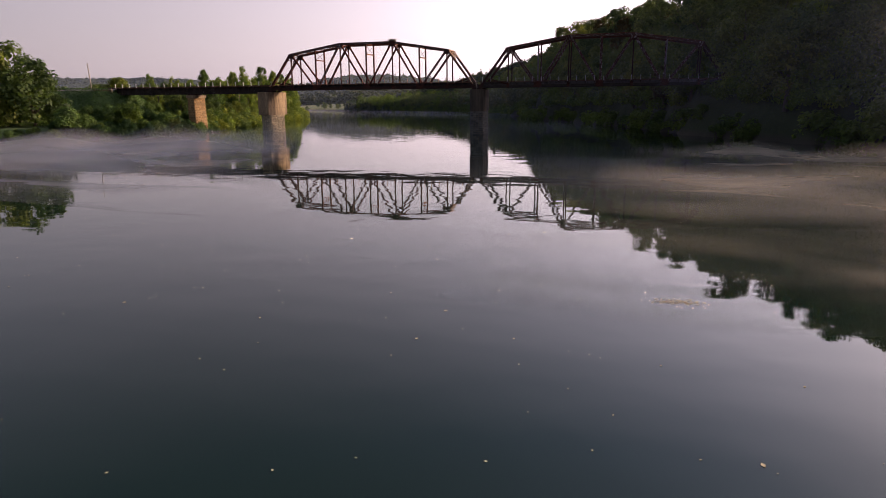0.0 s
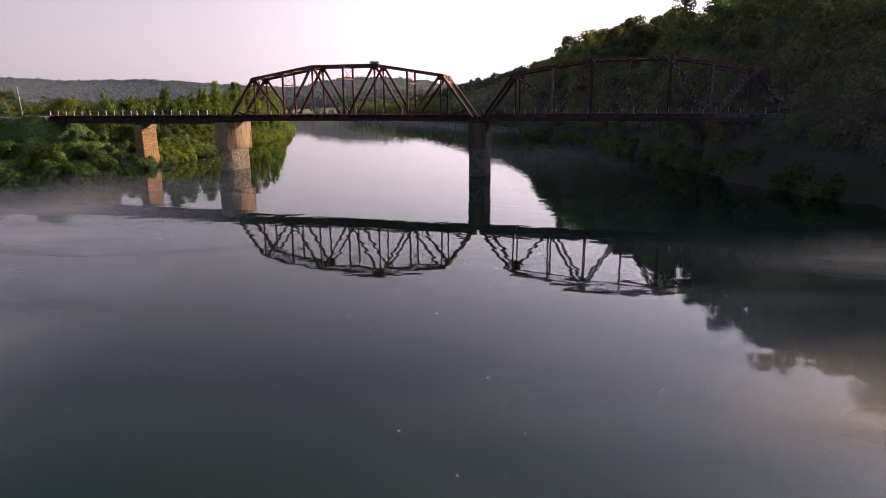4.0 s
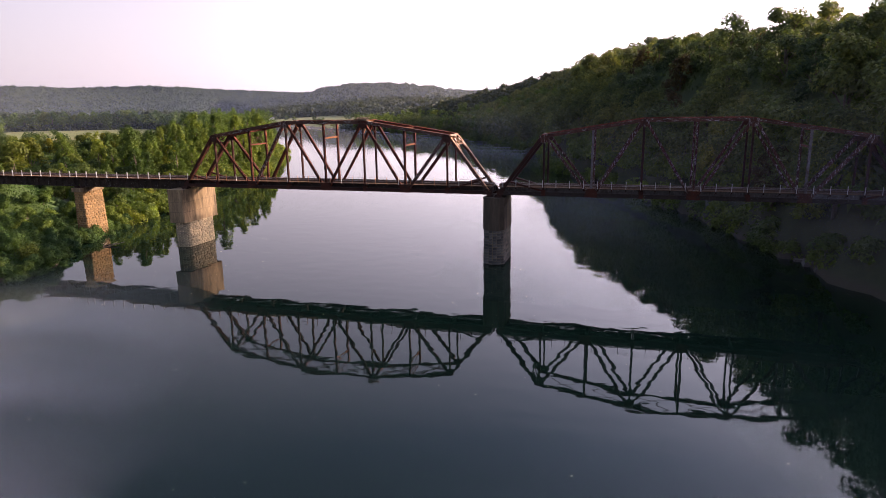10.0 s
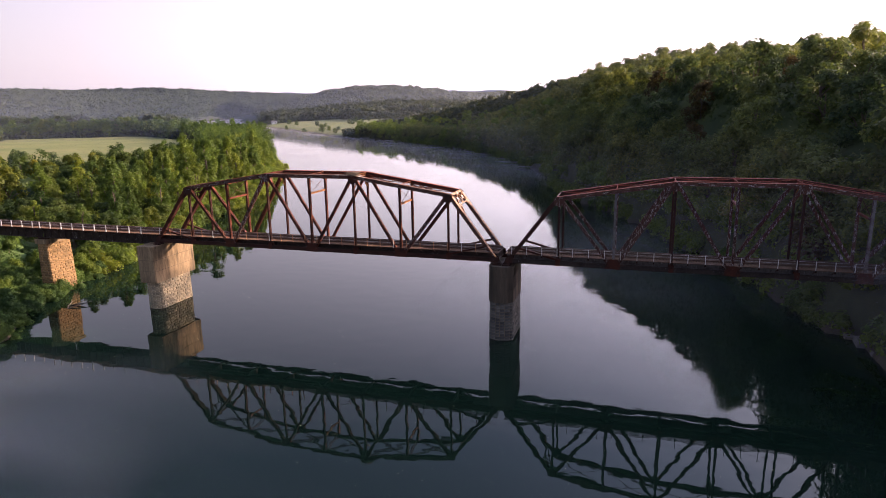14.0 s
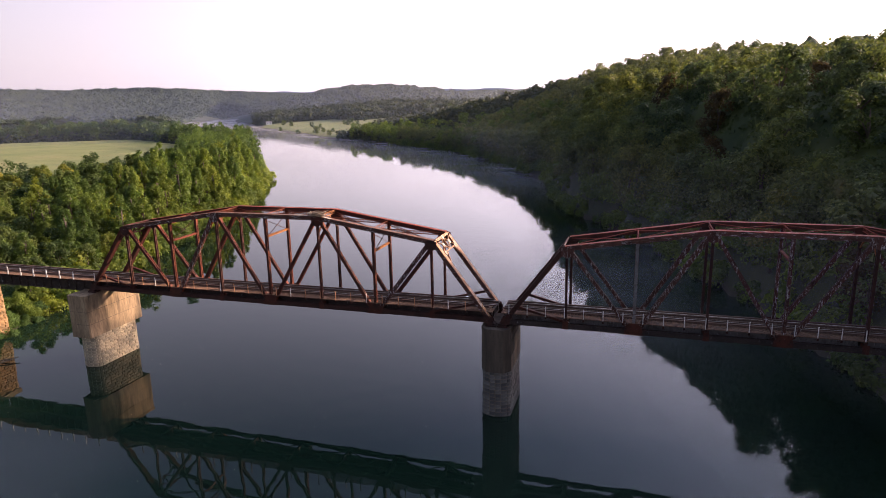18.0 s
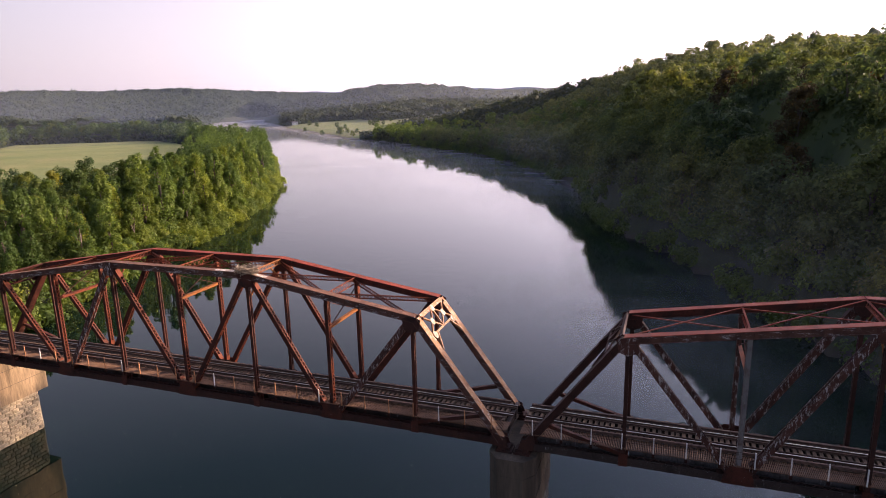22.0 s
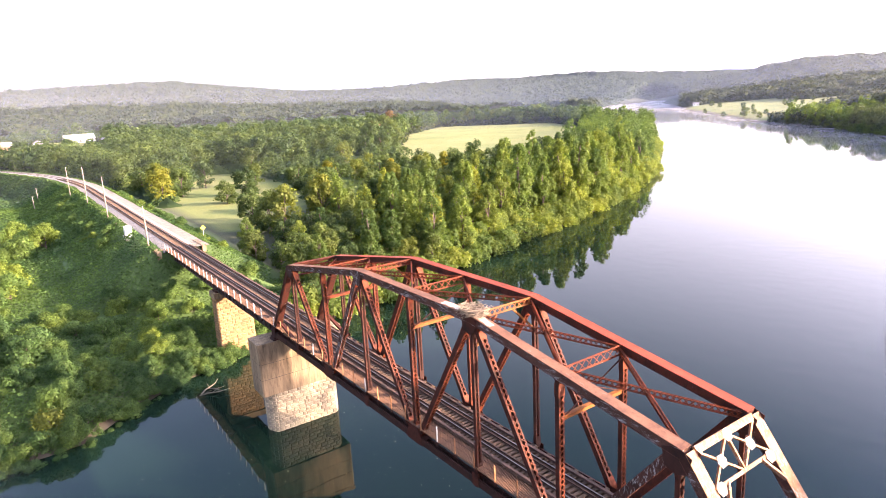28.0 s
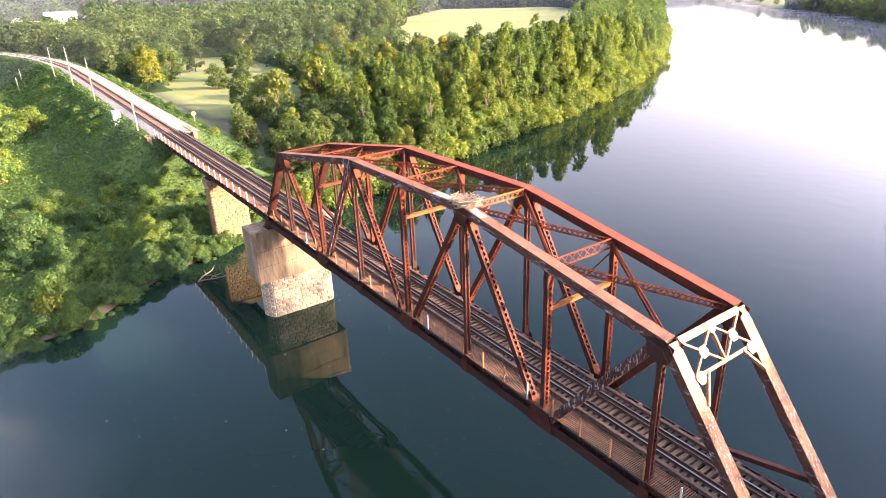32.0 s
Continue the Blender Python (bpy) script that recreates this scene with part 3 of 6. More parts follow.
def chord(name, p, q, y, w, h, mat, top_mat, parent, rivets=True):
    """A riveted box with a wider cover plate."""
    p, q = Vector((p[0], y, p[1])), Vector((q[0], y, q[1]))
    a = (q - p).normalized()
    n = a.cross(Y_AXIS)
    n = n if n.z > 0 else -n
    ob = part(name, Geo().beam(p, q, w, h, n).beam(p - n * (h / 2 - 0.04), q - n * (h / 2 - 0.04), w + 0.14, 0.03, n), mat, parent)
    c = Geo().beam(p + n * (h / 2 + 0.012), q + n * (h / 2 + 0.012), w + 0.12, 0.028, n)
    length, k = (q - p).length, 0.0
    while rivets and k < length:
        for s in (-1, 1):
            r = p + a * k + n * (h / 2 + 0.026) + Y_AXIS * (s * (w / 2 + 0.01))
            c.beam(r, r + n * 0.018, 0.045, 0.045, a)
        k += 0.22
    part("cover_plate", c, top_mat, ob)
    r = Geo()
    k = 0.1
    while rivets and k < length:
        for s in (-1, 1):
            for e in (-1, 1):
                c0 = p + a * k + n * (e * (h / 2 - 0.07)) + Y_AXIS * (s * w / 2)
                r.beam(c0, c0 + Y_AXIS * (s * 0.02), 0.042, 0.042, n)
        k += 0.25
    tagged(part("riveting", r, mat, ob), kind="stuff")
    return ob


def lattice(name, p, q, depth, mat, parent, down=(0, 0, -1), label=""):
    """A flat lattice strut: two angle bars with crossed lacing between them."""
    p, q, down = Vector(p), Vector(q), Vector(down)
    a = (q - p).normalized()
    down = (down - a * down.dot(a)).normalized()
    side = a.cross(down)
    g = Geo()
    for o in (Vector(), down * depth):
        g.beam(p + o, q + o, 0.13, 0.022, down)
        g.beam(p + o * 0.97, q + o * 0.97, 0.022, 0.1, down)
    ob = part(name, g, mat, parent, label)
    b = Geo()
    length = (q - p).length
    k = max(3, int(length / (depth * 0.95)))
    for i in range(k):
        u0, u1 = p + a * (length * i / k), p + a * (length * (i + 1) / k)
        b.beam(u0 + side * 0.02, u1 + down * depth + side * 0.02, 0.05, 0.012, side)
        b.beam(u0 + down * depth - side * 0.012, u1 - side * 0.012, 0.05, 0.012, side)
    tagged(part("lacing", b, mat, ob), kind="stuff")
    return ob


def gusset(x, z, y, outline, parent, mat, name="gusset_plate"):
    for s in (-1, 1):
        g = Geo()
        g.slab([(x + u, y + s * 0.315, z + w) for u, w in (outline if s > 0 else outline[::-1])], (0, s * 0.022, 0))
        for u, w in outline:
            g.beam((x + u * 0.8, y + s * 0.33, z + w * 0.8), (x + u * 0.8, y + s * 0.365, z + w * 0.8), 0.06, 0.06)
        part(name, g, mat, parent)


def truss_span(x0, label, left_span):
    sp = thing("truss_span", label, "bridge", "truss spans of the bridge", (x0, 0, 0))
    xs = [P * k for k in range(9)]
    zt = [Z0 + TOP[k] - 0.3 for k in range(9)]
    for y, side in ((0.0, "near"), (W, "far")):
        # top covers are brighter than the sides: sunlight painted into their colour
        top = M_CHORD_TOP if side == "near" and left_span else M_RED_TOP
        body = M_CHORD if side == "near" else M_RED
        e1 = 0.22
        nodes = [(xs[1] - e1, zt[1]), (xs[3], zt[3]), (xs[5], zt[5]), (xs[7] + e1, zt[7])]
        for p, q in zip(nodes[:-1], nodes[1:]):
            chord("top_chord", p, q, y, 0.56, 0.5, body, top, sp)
        # the right span takes darker steel, with the hill's shade put into it
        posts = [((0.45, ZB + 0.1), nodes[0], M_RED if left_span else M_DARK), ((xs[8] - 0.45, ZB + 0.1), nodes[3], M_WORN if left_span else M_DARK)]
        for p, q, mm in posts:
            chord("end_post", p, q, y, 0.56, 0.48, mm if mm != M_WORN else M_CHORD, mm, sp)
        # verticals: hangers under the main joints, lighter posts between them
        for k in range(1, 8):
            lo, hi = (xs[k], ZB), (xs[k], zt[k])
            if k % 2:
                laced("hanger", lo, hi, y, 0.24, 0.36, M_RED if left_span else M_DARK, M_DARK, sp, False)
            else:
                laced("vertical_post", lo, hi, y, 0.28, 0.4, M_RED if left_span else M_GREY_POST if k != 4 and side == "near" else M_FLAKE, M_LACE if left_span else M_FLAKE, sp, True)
        for lo, hi, heavy in ((2, 1, 0), (2, 3, 1), (4, 3, 0), (4, 5, 0), (6, 5, 0), (6, 7, 1)):
            u = 0.35 if hi > lo else -0.35
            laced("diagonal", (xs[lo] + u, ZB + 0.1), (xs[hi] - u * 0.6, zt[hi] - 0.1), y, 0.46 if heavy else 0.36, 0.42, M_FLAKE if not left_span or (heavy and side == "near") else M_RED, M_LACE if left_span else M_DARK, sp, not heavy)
        # sub-struts of the end panels
        for xa, xb in ((xs[0] + 1.75, xs[1]), (xs[8] - 1.75, xs[7])):
            za = ZB + 1.45 / (P - e1) * (zt[1] - ZB)
            part("sub_strut", Geo().beam((xa, y, za), (xb + (0.3 if xb < 20 else -0.3), y, ZB + 0.35), 0.3, 0.26, Y_AXIS.cross(Vector((1, 0, -1)))), M_RED, sp)
        # bottom chord: two plates tied by battens
        for a, b in ((0, 2), (2, 4), (4, 6), (6, 8)):
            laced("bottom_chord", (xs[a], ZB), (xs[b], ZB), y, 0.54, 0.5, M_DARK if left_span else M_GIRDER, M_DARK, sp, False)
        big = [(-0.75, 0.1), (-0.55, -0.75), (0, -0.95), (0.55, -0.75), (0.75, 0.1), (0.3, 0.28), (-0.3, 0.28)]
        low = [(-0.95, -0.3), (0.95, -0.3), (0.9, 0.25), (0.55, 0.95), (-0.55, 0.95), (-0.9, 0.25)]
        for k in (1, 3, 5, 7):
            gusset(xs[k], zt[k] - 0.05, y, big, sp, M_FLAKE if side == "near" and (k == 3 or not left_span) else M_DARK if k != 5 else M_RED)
        for k in (2, 4, 6):
            gusset(xs[k], ZB, y, low, sp, M_RED)
        for k in (1, 3, 5, 7):
            gusset(xs[k], ZB, y, [(-0.3, -0.3), (0.3, -0.3), (0.3, 0.6), (-0.3, 0.6)], sp, M_RED, "hanger_plate")
        for xx, s in ((0.15, 1), (xs[8] - 0.15, -1)):
            gusset(xx + s * 0.25, ZB, y, [(-0.55, -0.3), (0.55, -0.3), (0.75, 0.75), (-0.3, 0.45)] if s > 0 else [(-0.55, -0.3), (0.55, -0.3), (0.3, 0.45), (-0.75, 0.75)], sp, M_DARK, "end_shoe_plate")
            part("bearing", Geo().box(xx - 0.45, xx + 0.45, y - 0.4, y + 0.4, Z0 - 0.22, Z0).box(xx - 0.6, xx + 0.6, y - 0.5, y + 0.5, Z0 - 0.4, Z0 - 0.22), M_DARK, sp)
    # struts and laterals between the top chords
    for k in range(2, 7):
        zz = zt[k] + 0.2
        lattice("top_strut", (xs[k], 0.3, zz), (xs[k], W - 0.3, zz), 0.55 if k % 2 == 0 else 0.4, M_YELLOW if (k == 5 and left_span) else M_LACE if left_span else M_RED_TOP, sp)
    for k in range(1, 7):
        if left_span:
            for ya, yb in ((0.3, W - 0.3), (W - 0.3, 0.3)):
                dz = 0.02 if ya < yb else -0.12
                lattice("top_lateral", (xs[k], ya, zt[k] + 0.12 + dz), (xs[k + 1], yb, zt[k + 1] + 0.12 + dz), 0.3, M_LACE, sp, (0, 0, -1))
        else:
            for ya, yb in ((0.3, W - 0.3), (W - 0.3, 0.3)):
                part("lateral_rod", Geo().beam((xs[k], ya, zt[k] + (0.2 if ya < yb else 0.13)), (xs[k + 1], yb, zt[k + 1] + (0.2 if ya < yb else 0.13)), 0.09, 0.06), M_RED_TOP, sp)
    # sway frames at the posts
    for k in (2, 4, 6):
        zz = zt[k] - 2.6
        part("sway_strut", Geo().beam((xs[k], 0.1, zz), (xs[k], W - 0.1, zz), 0.16, 0.22).beam((xs[k], 0.1, zz + 0.13), (xs[k], W - 0.1, zz + 0.13), 0.28, 0.02), M_YELLOW if left_span and k > 2 else M_LACE, sp, "ochre rusted strut" if left_span else "")
        for ya, yb in ((0.1, W - 0.1), (W - 0.1, 0.1)):
            part("sway_rod", Geo().beam((xs[k] + (0.04 if ya < yb else -0.04), ya, zz), (xs[k] + (0.04 if ya < yb else -0.04), yb, zt[k] - 0.5), 0.07, 0.05), M_RED, sp)
    for k in (3, 5):
        for ya, s in ((0.15, 1), (W - 0.15, -1)):
            part("knee_brace", Geo().beam((xs[k], ya, zt[k] - 1.9), (xs[k], ya + s * 1.7, zt[k] - 0.25), 0.12, 0.12), M_YELLOW, sp)
    # portals: crossed bars and plates in the slope of the end posts
    for near, far, mm in (((0.45, ZB + 0.1), (xs[1] - 0.22, zt[1]), M_RED if left_span else M_DARK), ((xs[8] - 0.45, ZB + 0.1), (xs[7] + 0.22, zt[7]), M_WORN if left_span else M_RED)):
        a = Vector((near[0] - far[0], 0, near[1] - far[1])).normalized()
        t = Vector((far[0], 0, far[1])) + (Vector((0.2, 0, 0.15)) if far[0] > 20 else Vector((-0.2, 0, 0.15)))
        at = lambda d, y: t + a * d + Y_AXIS * y
        nrm = a.cross(Y_AXIS)
        pf = part("portal_frame", Geo().beam(at(0.05, 0.3), at(0.05, W - 0.3), 0.16, 0.34, a).beam(at(1.75, 0.3), at(1.75, W - 0.3), 0.1, 0.16, a), mm, sp)
        g = Geo()
        for i in range(2):
            y0, y1 = 0.3 + i * (W - 0.6) / 2, 0.3 + (i + 1) * (W - 0.6) / 2
            g.beam(at(0.1, y0), at(1.75, y1), 0.1, 0.12, nrm).beam(at(1.75, y0), at(0.1, y1), 0.1, 0.12, nrm)
        g.beam(at(0.05, W / 2), at(1.75, W / 2), 0.1, 0.16, nrm)
        for y0, s in ((0.3, 1), (W - 0.3, -1)):
            g.beam(at(1.75, y0 + s * 0.9), at(3.0, y0), 0.12, 0.2, nrm)
        part("portal_brace", g, mm, pf)
        wm = M_PALE if left_span and far[0] > 20 else mm
        for d, y in ((0.15, W / 2), (0.95, 0.3 + (W - 0.6) / 4), (0.95, 0.3 + (W - 0.6) * 3 / 4), (1.85, 0.6), (1.85, W - 0.6)):
            q = at(d, y) + nrm * 0.06
            part("portal_plate", Geo().slab([q + a * u + Y_AXIS * v for u, v in ((-0.27, -0.19), (-0.27, 0.15), (0, 0.3), (0.24, 0.17), (0.27, -0.16), (0, -0.31))], nrm * 0.03), wm, pf)
    # floor: cross beams, stringers, bracing
    for k in range(9):
        x = min(max(xs[k], 0.3), xs[8] - 0.3)
        g = Geo().box(x - 0.02, x + 0.02, 0.25, W - 0.25, Z0 + 0.05, Z0 + 1.0)
        for z in (Z0 + 0.05, Z0 + 1.0):
            g.box(x - 0.16, x + 0.16, 0.25, W - 0.25, z - 0.02, z + 0.02)
        part("floor_beam", g, M_GIRDER, sp)
    for y in (W / 2 - 1.0, W / 2 + 1.0):
        for k in range(8):
            g = Geo().box(xs[k] + 0.2, xs[k + 1] - 0.2, y - 0.015, y + 0.015, Z0 + 0.2, Z0 + 1.06)
            for z in (Z0 + 0.2, Z0 + 1.06):
                g.box(xs[k] + 0.2, xs[k + 1] - 0.2, y - 0.15, y + 0.15, z - 0.018, z + 0.018)
            part("stringer", g, M_GIRDER, sp)
    for k in range(8):
        for ya, yb, dz in ((0.3, W - 0.3, 0.0), (W - 0.3, 0.3, -0.12)):
            part("bottom_lateral", Geo().beam((xs[k], ya, Z0 + 0.16 + dz), (xs[k + 1], yb, Z0 + 0.16 + dz), 0.12, 0.1), M_GIRDER, sp)
    # side fascia and walkway
    for k in range(8):
        part("fascia_plate", Geo().box(xs[k] + 0.35, xs[k + 1] - 0.35, 0.86, 0.89, Z0 + 0.04, Z0 + 1.24), M_GIRDER if left_span else M_FASCIA, sp, "grime-streaked steel plate")
    deck_furniture(sp, 0.0, xs[8], left_span)
    return sp


def deck_furniture(sp, xa, xb, rusty_posts, girder=False):
    """Ties, rails, guard timbers, grating walkway and hand-rail of one stretch of deck."""
    yc = W / 2
    tie = Geo().box(-0.115, 0.115, yc - 1.5, yc + 1.5, RAIL_TOP - 0.42, RAIL_TOP - 0.17).mesh("tie", M_TIE)
    long_tie = Geo().box(-0.115, 0.115, yc - 1.5, yc + 1.85, RAIL_TOP - 0.42, RAIL_TOP - 0.17).mesh("tie", M_TIE)
    n = int((xb - xa) / 0.4)
    for i in range(n):
        t = new("tie", long_tie if i % 3 == 0 else tie)
        t.parent, t.location = sp, (xa + 0.2 + i * 0.4, random.uniform(-0.04, 0.04), random.uniform(-0.008, 0.008))
        t.rotation_euler = (0, 0, random.uniform(-0.012, 0.012))
    for y, guard in ((yc - 0.75, 0), (yc + 0.75, 0), (yc - 0.45, 1), (yc + 0.45, 1)):
        g = Geo().box(xa, xb, y - 0.07, y + 0.07, RAIL_TOP - 0.17, RAIL_TOP - 0.145).box(xa, xb, y - 0.012, y + 0.012, RAIL_TOP - 0.145, RAIL_TOP - 0.035)
        r = part("guard_rail" if guard else "running_rail", g, M_RAIL_SIDE, sp)
        part("rail_head", Geo().box(xa, xb, y - 0.036, y + 0.036, RAIL_TOP - 0.036, RAIL_TOP - (0.012 if guard else 0)), M_RAIL_SIDE if guard else M_RAIL, r)
    for y in (yc - 1.32, yc + 1.36):
        k = xa
        while k < xb - 1:
            part("guard_timber", Geo().box(k + 0.01, min(k + 7.0, xb), y - 0.1, y + 0.1, RAIL_TOP - 0.168, RAIL_TOP - 0.0), M_TIMBER, sp)
            k += 7.02
    # grating between the near truss and the track
    y0, y1, zz = -0.30, yc - 1.55, RAIL_TOP - 0.2
    g = Geo()
    k = xa
    while k < xb:
        g.box(k, k + 0.055, y0, y1, zz - 0.035, zz)
        k += 0.11
    for y in np.linspace(y0, y1, 6):
        g.box(xa, xb, y - 0.012, y + 0.012, zz - 0.06, zz - 0.037)
    part("walkway_grating", g, M_GRATE, sp, "rusty open steel grating")
    k = xa + 0.9
    i = 0
    while k < xb - 0.3:
        br = Geo().beam((k, y0 - 0.02, zz - 0.11), (k, y1, zz - 0.11), 0.08, 0.1).beam((k, y0 + 0.1, zz - 0.1), (k, y1, zz - 0.75), 0.07, 0.07).box(k - 0.09, k + 0.09, y0 - 0.08, y0 + 0.08, zz - 0.32, zz - 0.062)
        part("walkway_bracket", br, M_DARK, sp)
        pale = not rusty_posts or i % 5 == 0 or girder
        hw = 0.09 if girder else 0.035
        part("rail_post", Geo().box(k - hw, k + hw, y0 - 0.04, y0 + 0.04, zz - 0.06, zz + 1.08), M_POST if pale else M_POST_RUST, sp)
        k += 2.4 if girder else 2.03
        i += 1
    for dz in (0.5, 0.98):
        part("hand_cable", Geo().box(xa, xb, y0 - 0.008, y0 + 0.008, zz + dz - 0.008, zz + dz + 0.008), M_DARK, sp)


XR = 8.14 * P
truss_span(0.0, "rust-red riveted steel truss span, lit by the sun", True)
truss_span(XR, "rusted steel truss span, the hill's shade painted into its dark colours", False)


def girder_span(xa, xb):
    sp = thing("girder_span", "dark riveted steel plate-girder span with pale stiffener bars", "bridge", "girder spans of the bridge")
    for y in (W / 2 - 1.55, W / 2 + 1.55):
        g = Geo().box(xa, xb, y - 0.02, y + 0.02, 10.35, 12.05)
        for z in (10.35, 12.05):
            g.box(xa, xb, y - 0.22, y + 0.22, z - 0.025, z + 0.025)
        gd = part("plate_girder", g, M_GIRDER, sp)
        k = xa + 0.4
        while k < xb:
            for s in (-1, 1):
                part("stiffener", Geo().box(k - 0.06, k + 0.06, y + min(0.02 * s, s * 0.16), y + max(0.02 * s, s * 0.16), 10.38, 12.02), M_GIRDER, gd)
            k += 1.5
    k = xa + 0.8
    while k < xb:
        part("cross_frame", Geo().beam((k, W / 2 - 1.5, 10.5), (k, W / 2 + 1.5, 11.9), 0.1, 0.08).beam((k + 0.06, W / 2 - 1.5, 11.9), (k + 0.06, W / 2 + 1.5, 10.5), 0.1, 0.08), M_GIRDER, sp)
        k += 3.6
    for x in (xa + 0.4, xb - 0.4):
        for y in (W / 2 - 1.55, W / 2 + 1.55):
            part("bearing_block", Geo().box(x - 0.35, x + 0.35, y - 0.4, y + 0.4, 10.05, 10.325), M_DARK, sp)
    deck_furniture(sp, xa, xb, False, True)
    return sp


girder_span(-25.35, -0.25)
girder_span(-51.0, -25.55)


# ---- piers ----
def pier_ring(xc, half, ya, yb, nose, grow=0.0):
    """Plan of a pier: straight sides, a blunt rounded nose at each end."""
    h = half + grow
    pts = []
    for cy, s in ((ya, -1), (yb, 1)):
        arc = [(-1, 0), (-0.82, 0.45), (-0.42, 0.85), (0.0, 1.0), (0.42, 0.85), (0.82, 0.45), (1, 0)]
        arc = arc if s < 0 else arc[::-1]
        pts += [(xc + u * h, cy + s * w * (nose + grow)) for u, w in arc]
    return pts


def stone_courses(parent, ring_at, z0, z1, course, mat, seed, sides=None):
    """Rough ashlar blocks with recessed joints round a pier, each a piece of its own."""
    rnd = random.Random(seed)
    shapes = {}
    n = round((z1 - z0) / course)
    h = (z1 - z0) / n
    for c in range(n):
        za = z0 + c * h
        ring = ring_at((za + h / 2 - z0) / (z1 - z0))
        m = len(ring)
        for i in range(m):
            p, q = Vector((*ring[i], 0)), Vector((*ring[(i + 1) % m], 0))
            length = (q - p).length
            if length < 0.15:
                continue
            k = max(1, round(length / 0.8))
            ofs = (0.5 if c % 2 else 0.0) if k > 1 else 0
            cuts = sorted({0.0, 1.0} | {(j + ofs + rnd.uniform(-0.27, 0.27)) / k for j in range(1 - (ofs > 0), k) if 0.05 < (j + ofs) / k < 0.95})
            a = (q - p).normalized()
            out = Vector((a.y, -a.x, 0))
            for u, w in zip(cuts[:-1], cuts[1:]):
                wd = (w - u) * length - 0.035
                key = (round(wd, 1), rnd.randrange(2))
                if key not in shapes:
                    b, d, hh, ww = 0.05, rnd.uniform(0.05, 0.1), h - 0.035, max(0.12, round(wd, 1))
                    g = Geo()
                    v = [(-ww / 2, 0, -hh / 2), (ww / 2, 0, -hh / 2), (ww / 2, 0, hh / 2), (-ww / 2, 0, hh / 2)]
                    t = [(x * (1 - 2 * b / ww), d * rnd.uniform(0.7, 1.25), z * (1 - 2 * b / hh)) for x, _, z in v]
                    mid = (rnd.uniform(-0.1, 0.1) * ww, d * 1.35, rnd.uniform(-0.1, 0.1) * hh)
                    g.add(v + t + [mid], [(0, 1, 5, 4), (1, 2, 6, 5), (2, 3, 7, 6), (3, 0, 4, 7), (4, 5, 8), (5, 6, 8), (6, 7, 8), (7, 4, 8)])
                    shapes[key] = g.mesh("stone", mat)
                s = new("stone", shapes[key])
                s.parent = parent
                c0 = p.lerp(q, (u + w) / 2)
                s.matrix_basis = Matrix(((-a.x, out.x, 0, c0.x), (-a.y, out.y, 0, c0.y), (0, 0, 1, za + h / 2), (0, 0, 0, 1)))


def river_pier(xc, half, ya, yb, split, top, label, stone, conc, west=0.1, east=0.1, longer=0.0, cut=0.75):
    pr = thing("bridge_pier", label, "bridge pier", "river piers of the bridge")
    base = lambda f: pier_ring(xc, half * (1.0 - 0.05 * f), ya, yb, 0.75)
    part("masonry_core", Geo().prism(pier_ring(xc, half - 0.02, ya, yb, 0.73), -3.0, split, pier_ring(xc, half * 0.95 - 0.02, ya, yb, 0.71)), M_JOINT, pr)
    # concrete jacket with a slanting shoulder towards its nose
    w, e, y0, y1 = xc - half - west, xc + half + east, ya - longer, yb + longer
    y0, y1 = y0 - 0.95 + cut * 1.25, y1 + 0.95 - cut * 1.25
    ring = [(w, y0), (w + cut, y0 - cut * 1.25), (e - cut, y0 - cut * 1.25), (e, y0), (e, y1), (e - cut, y1 + cut * 1.25), (w + cut, y1 + cut * 1.25), (w, y1)]
    inner = [(xc + (x - xc) * 0.97, y) for x, y in ring]
    cap = part("concrete_cap", Geo().prism(ring, split, top - 0.35, inner).prism([(xc + (x - xc) * 1.03, y * 1.01) for x, y in inner], top - 0.35, top), conc, pr, "stained concrete upper block")
    for zz in (split + 1.9, split + 3.7):
        part("pour_joint", Geo().prism([(xc + (x - xc) * 1.004, y * 1.002) for x, y in ring], zz, zz + 0.03), M_CONC_DARK, cap)
    PIERS.append((pr, base, split, stone))
    return pr


PIERS = []
pier_left = river_pier(-0.75, 1.45, -0.9, 5.9, 4.6, Z0 - 0.4, "stone pier with stained concrete top, standing in the river", M_STONE, M_CONC, 0.12, 0.2, 0.5, 0.14)
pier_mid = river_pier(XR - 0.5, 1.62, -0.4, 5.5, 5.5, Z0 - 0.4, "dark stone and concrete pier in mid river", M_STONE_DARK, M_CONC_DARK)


def bank_pier(xc):
    pr = thing("bridge_pier", "warm brown stone pier with a concrete cap at the bank", "bridge pier", "piers of the bridge")
    f = lambda t: [(xc - 1.25 + 0.22 * t, 0.35 + 0.12 * t), (xc + 1.25 - 0.22 * t, 0.35 + 0.12 * t), (xc + 1.25 - 0.22 * t, 5.4 - 0.12 * t), (xc - 1.25 + 0.22 * t, 5.4 - 0.12 * t)]
    part("masonry_core", Geo().prism(f(0.05), -3.0, 9.3, f(1.05)), M_JOINT, pr)
    g = Geo().prism([(xc - 1.3, 0.2), (xc + 1.3, 0.2), (xc + 1.3, 5.5), (xc - 1.3, 5.5)], 9.3, 10.05)
    part("concrete_cap", g, M_CONC, pr)
    PIERS.append((pr, f, 9.3, M_STONE_WARM))
    return pr


bank_pier(-25.45)


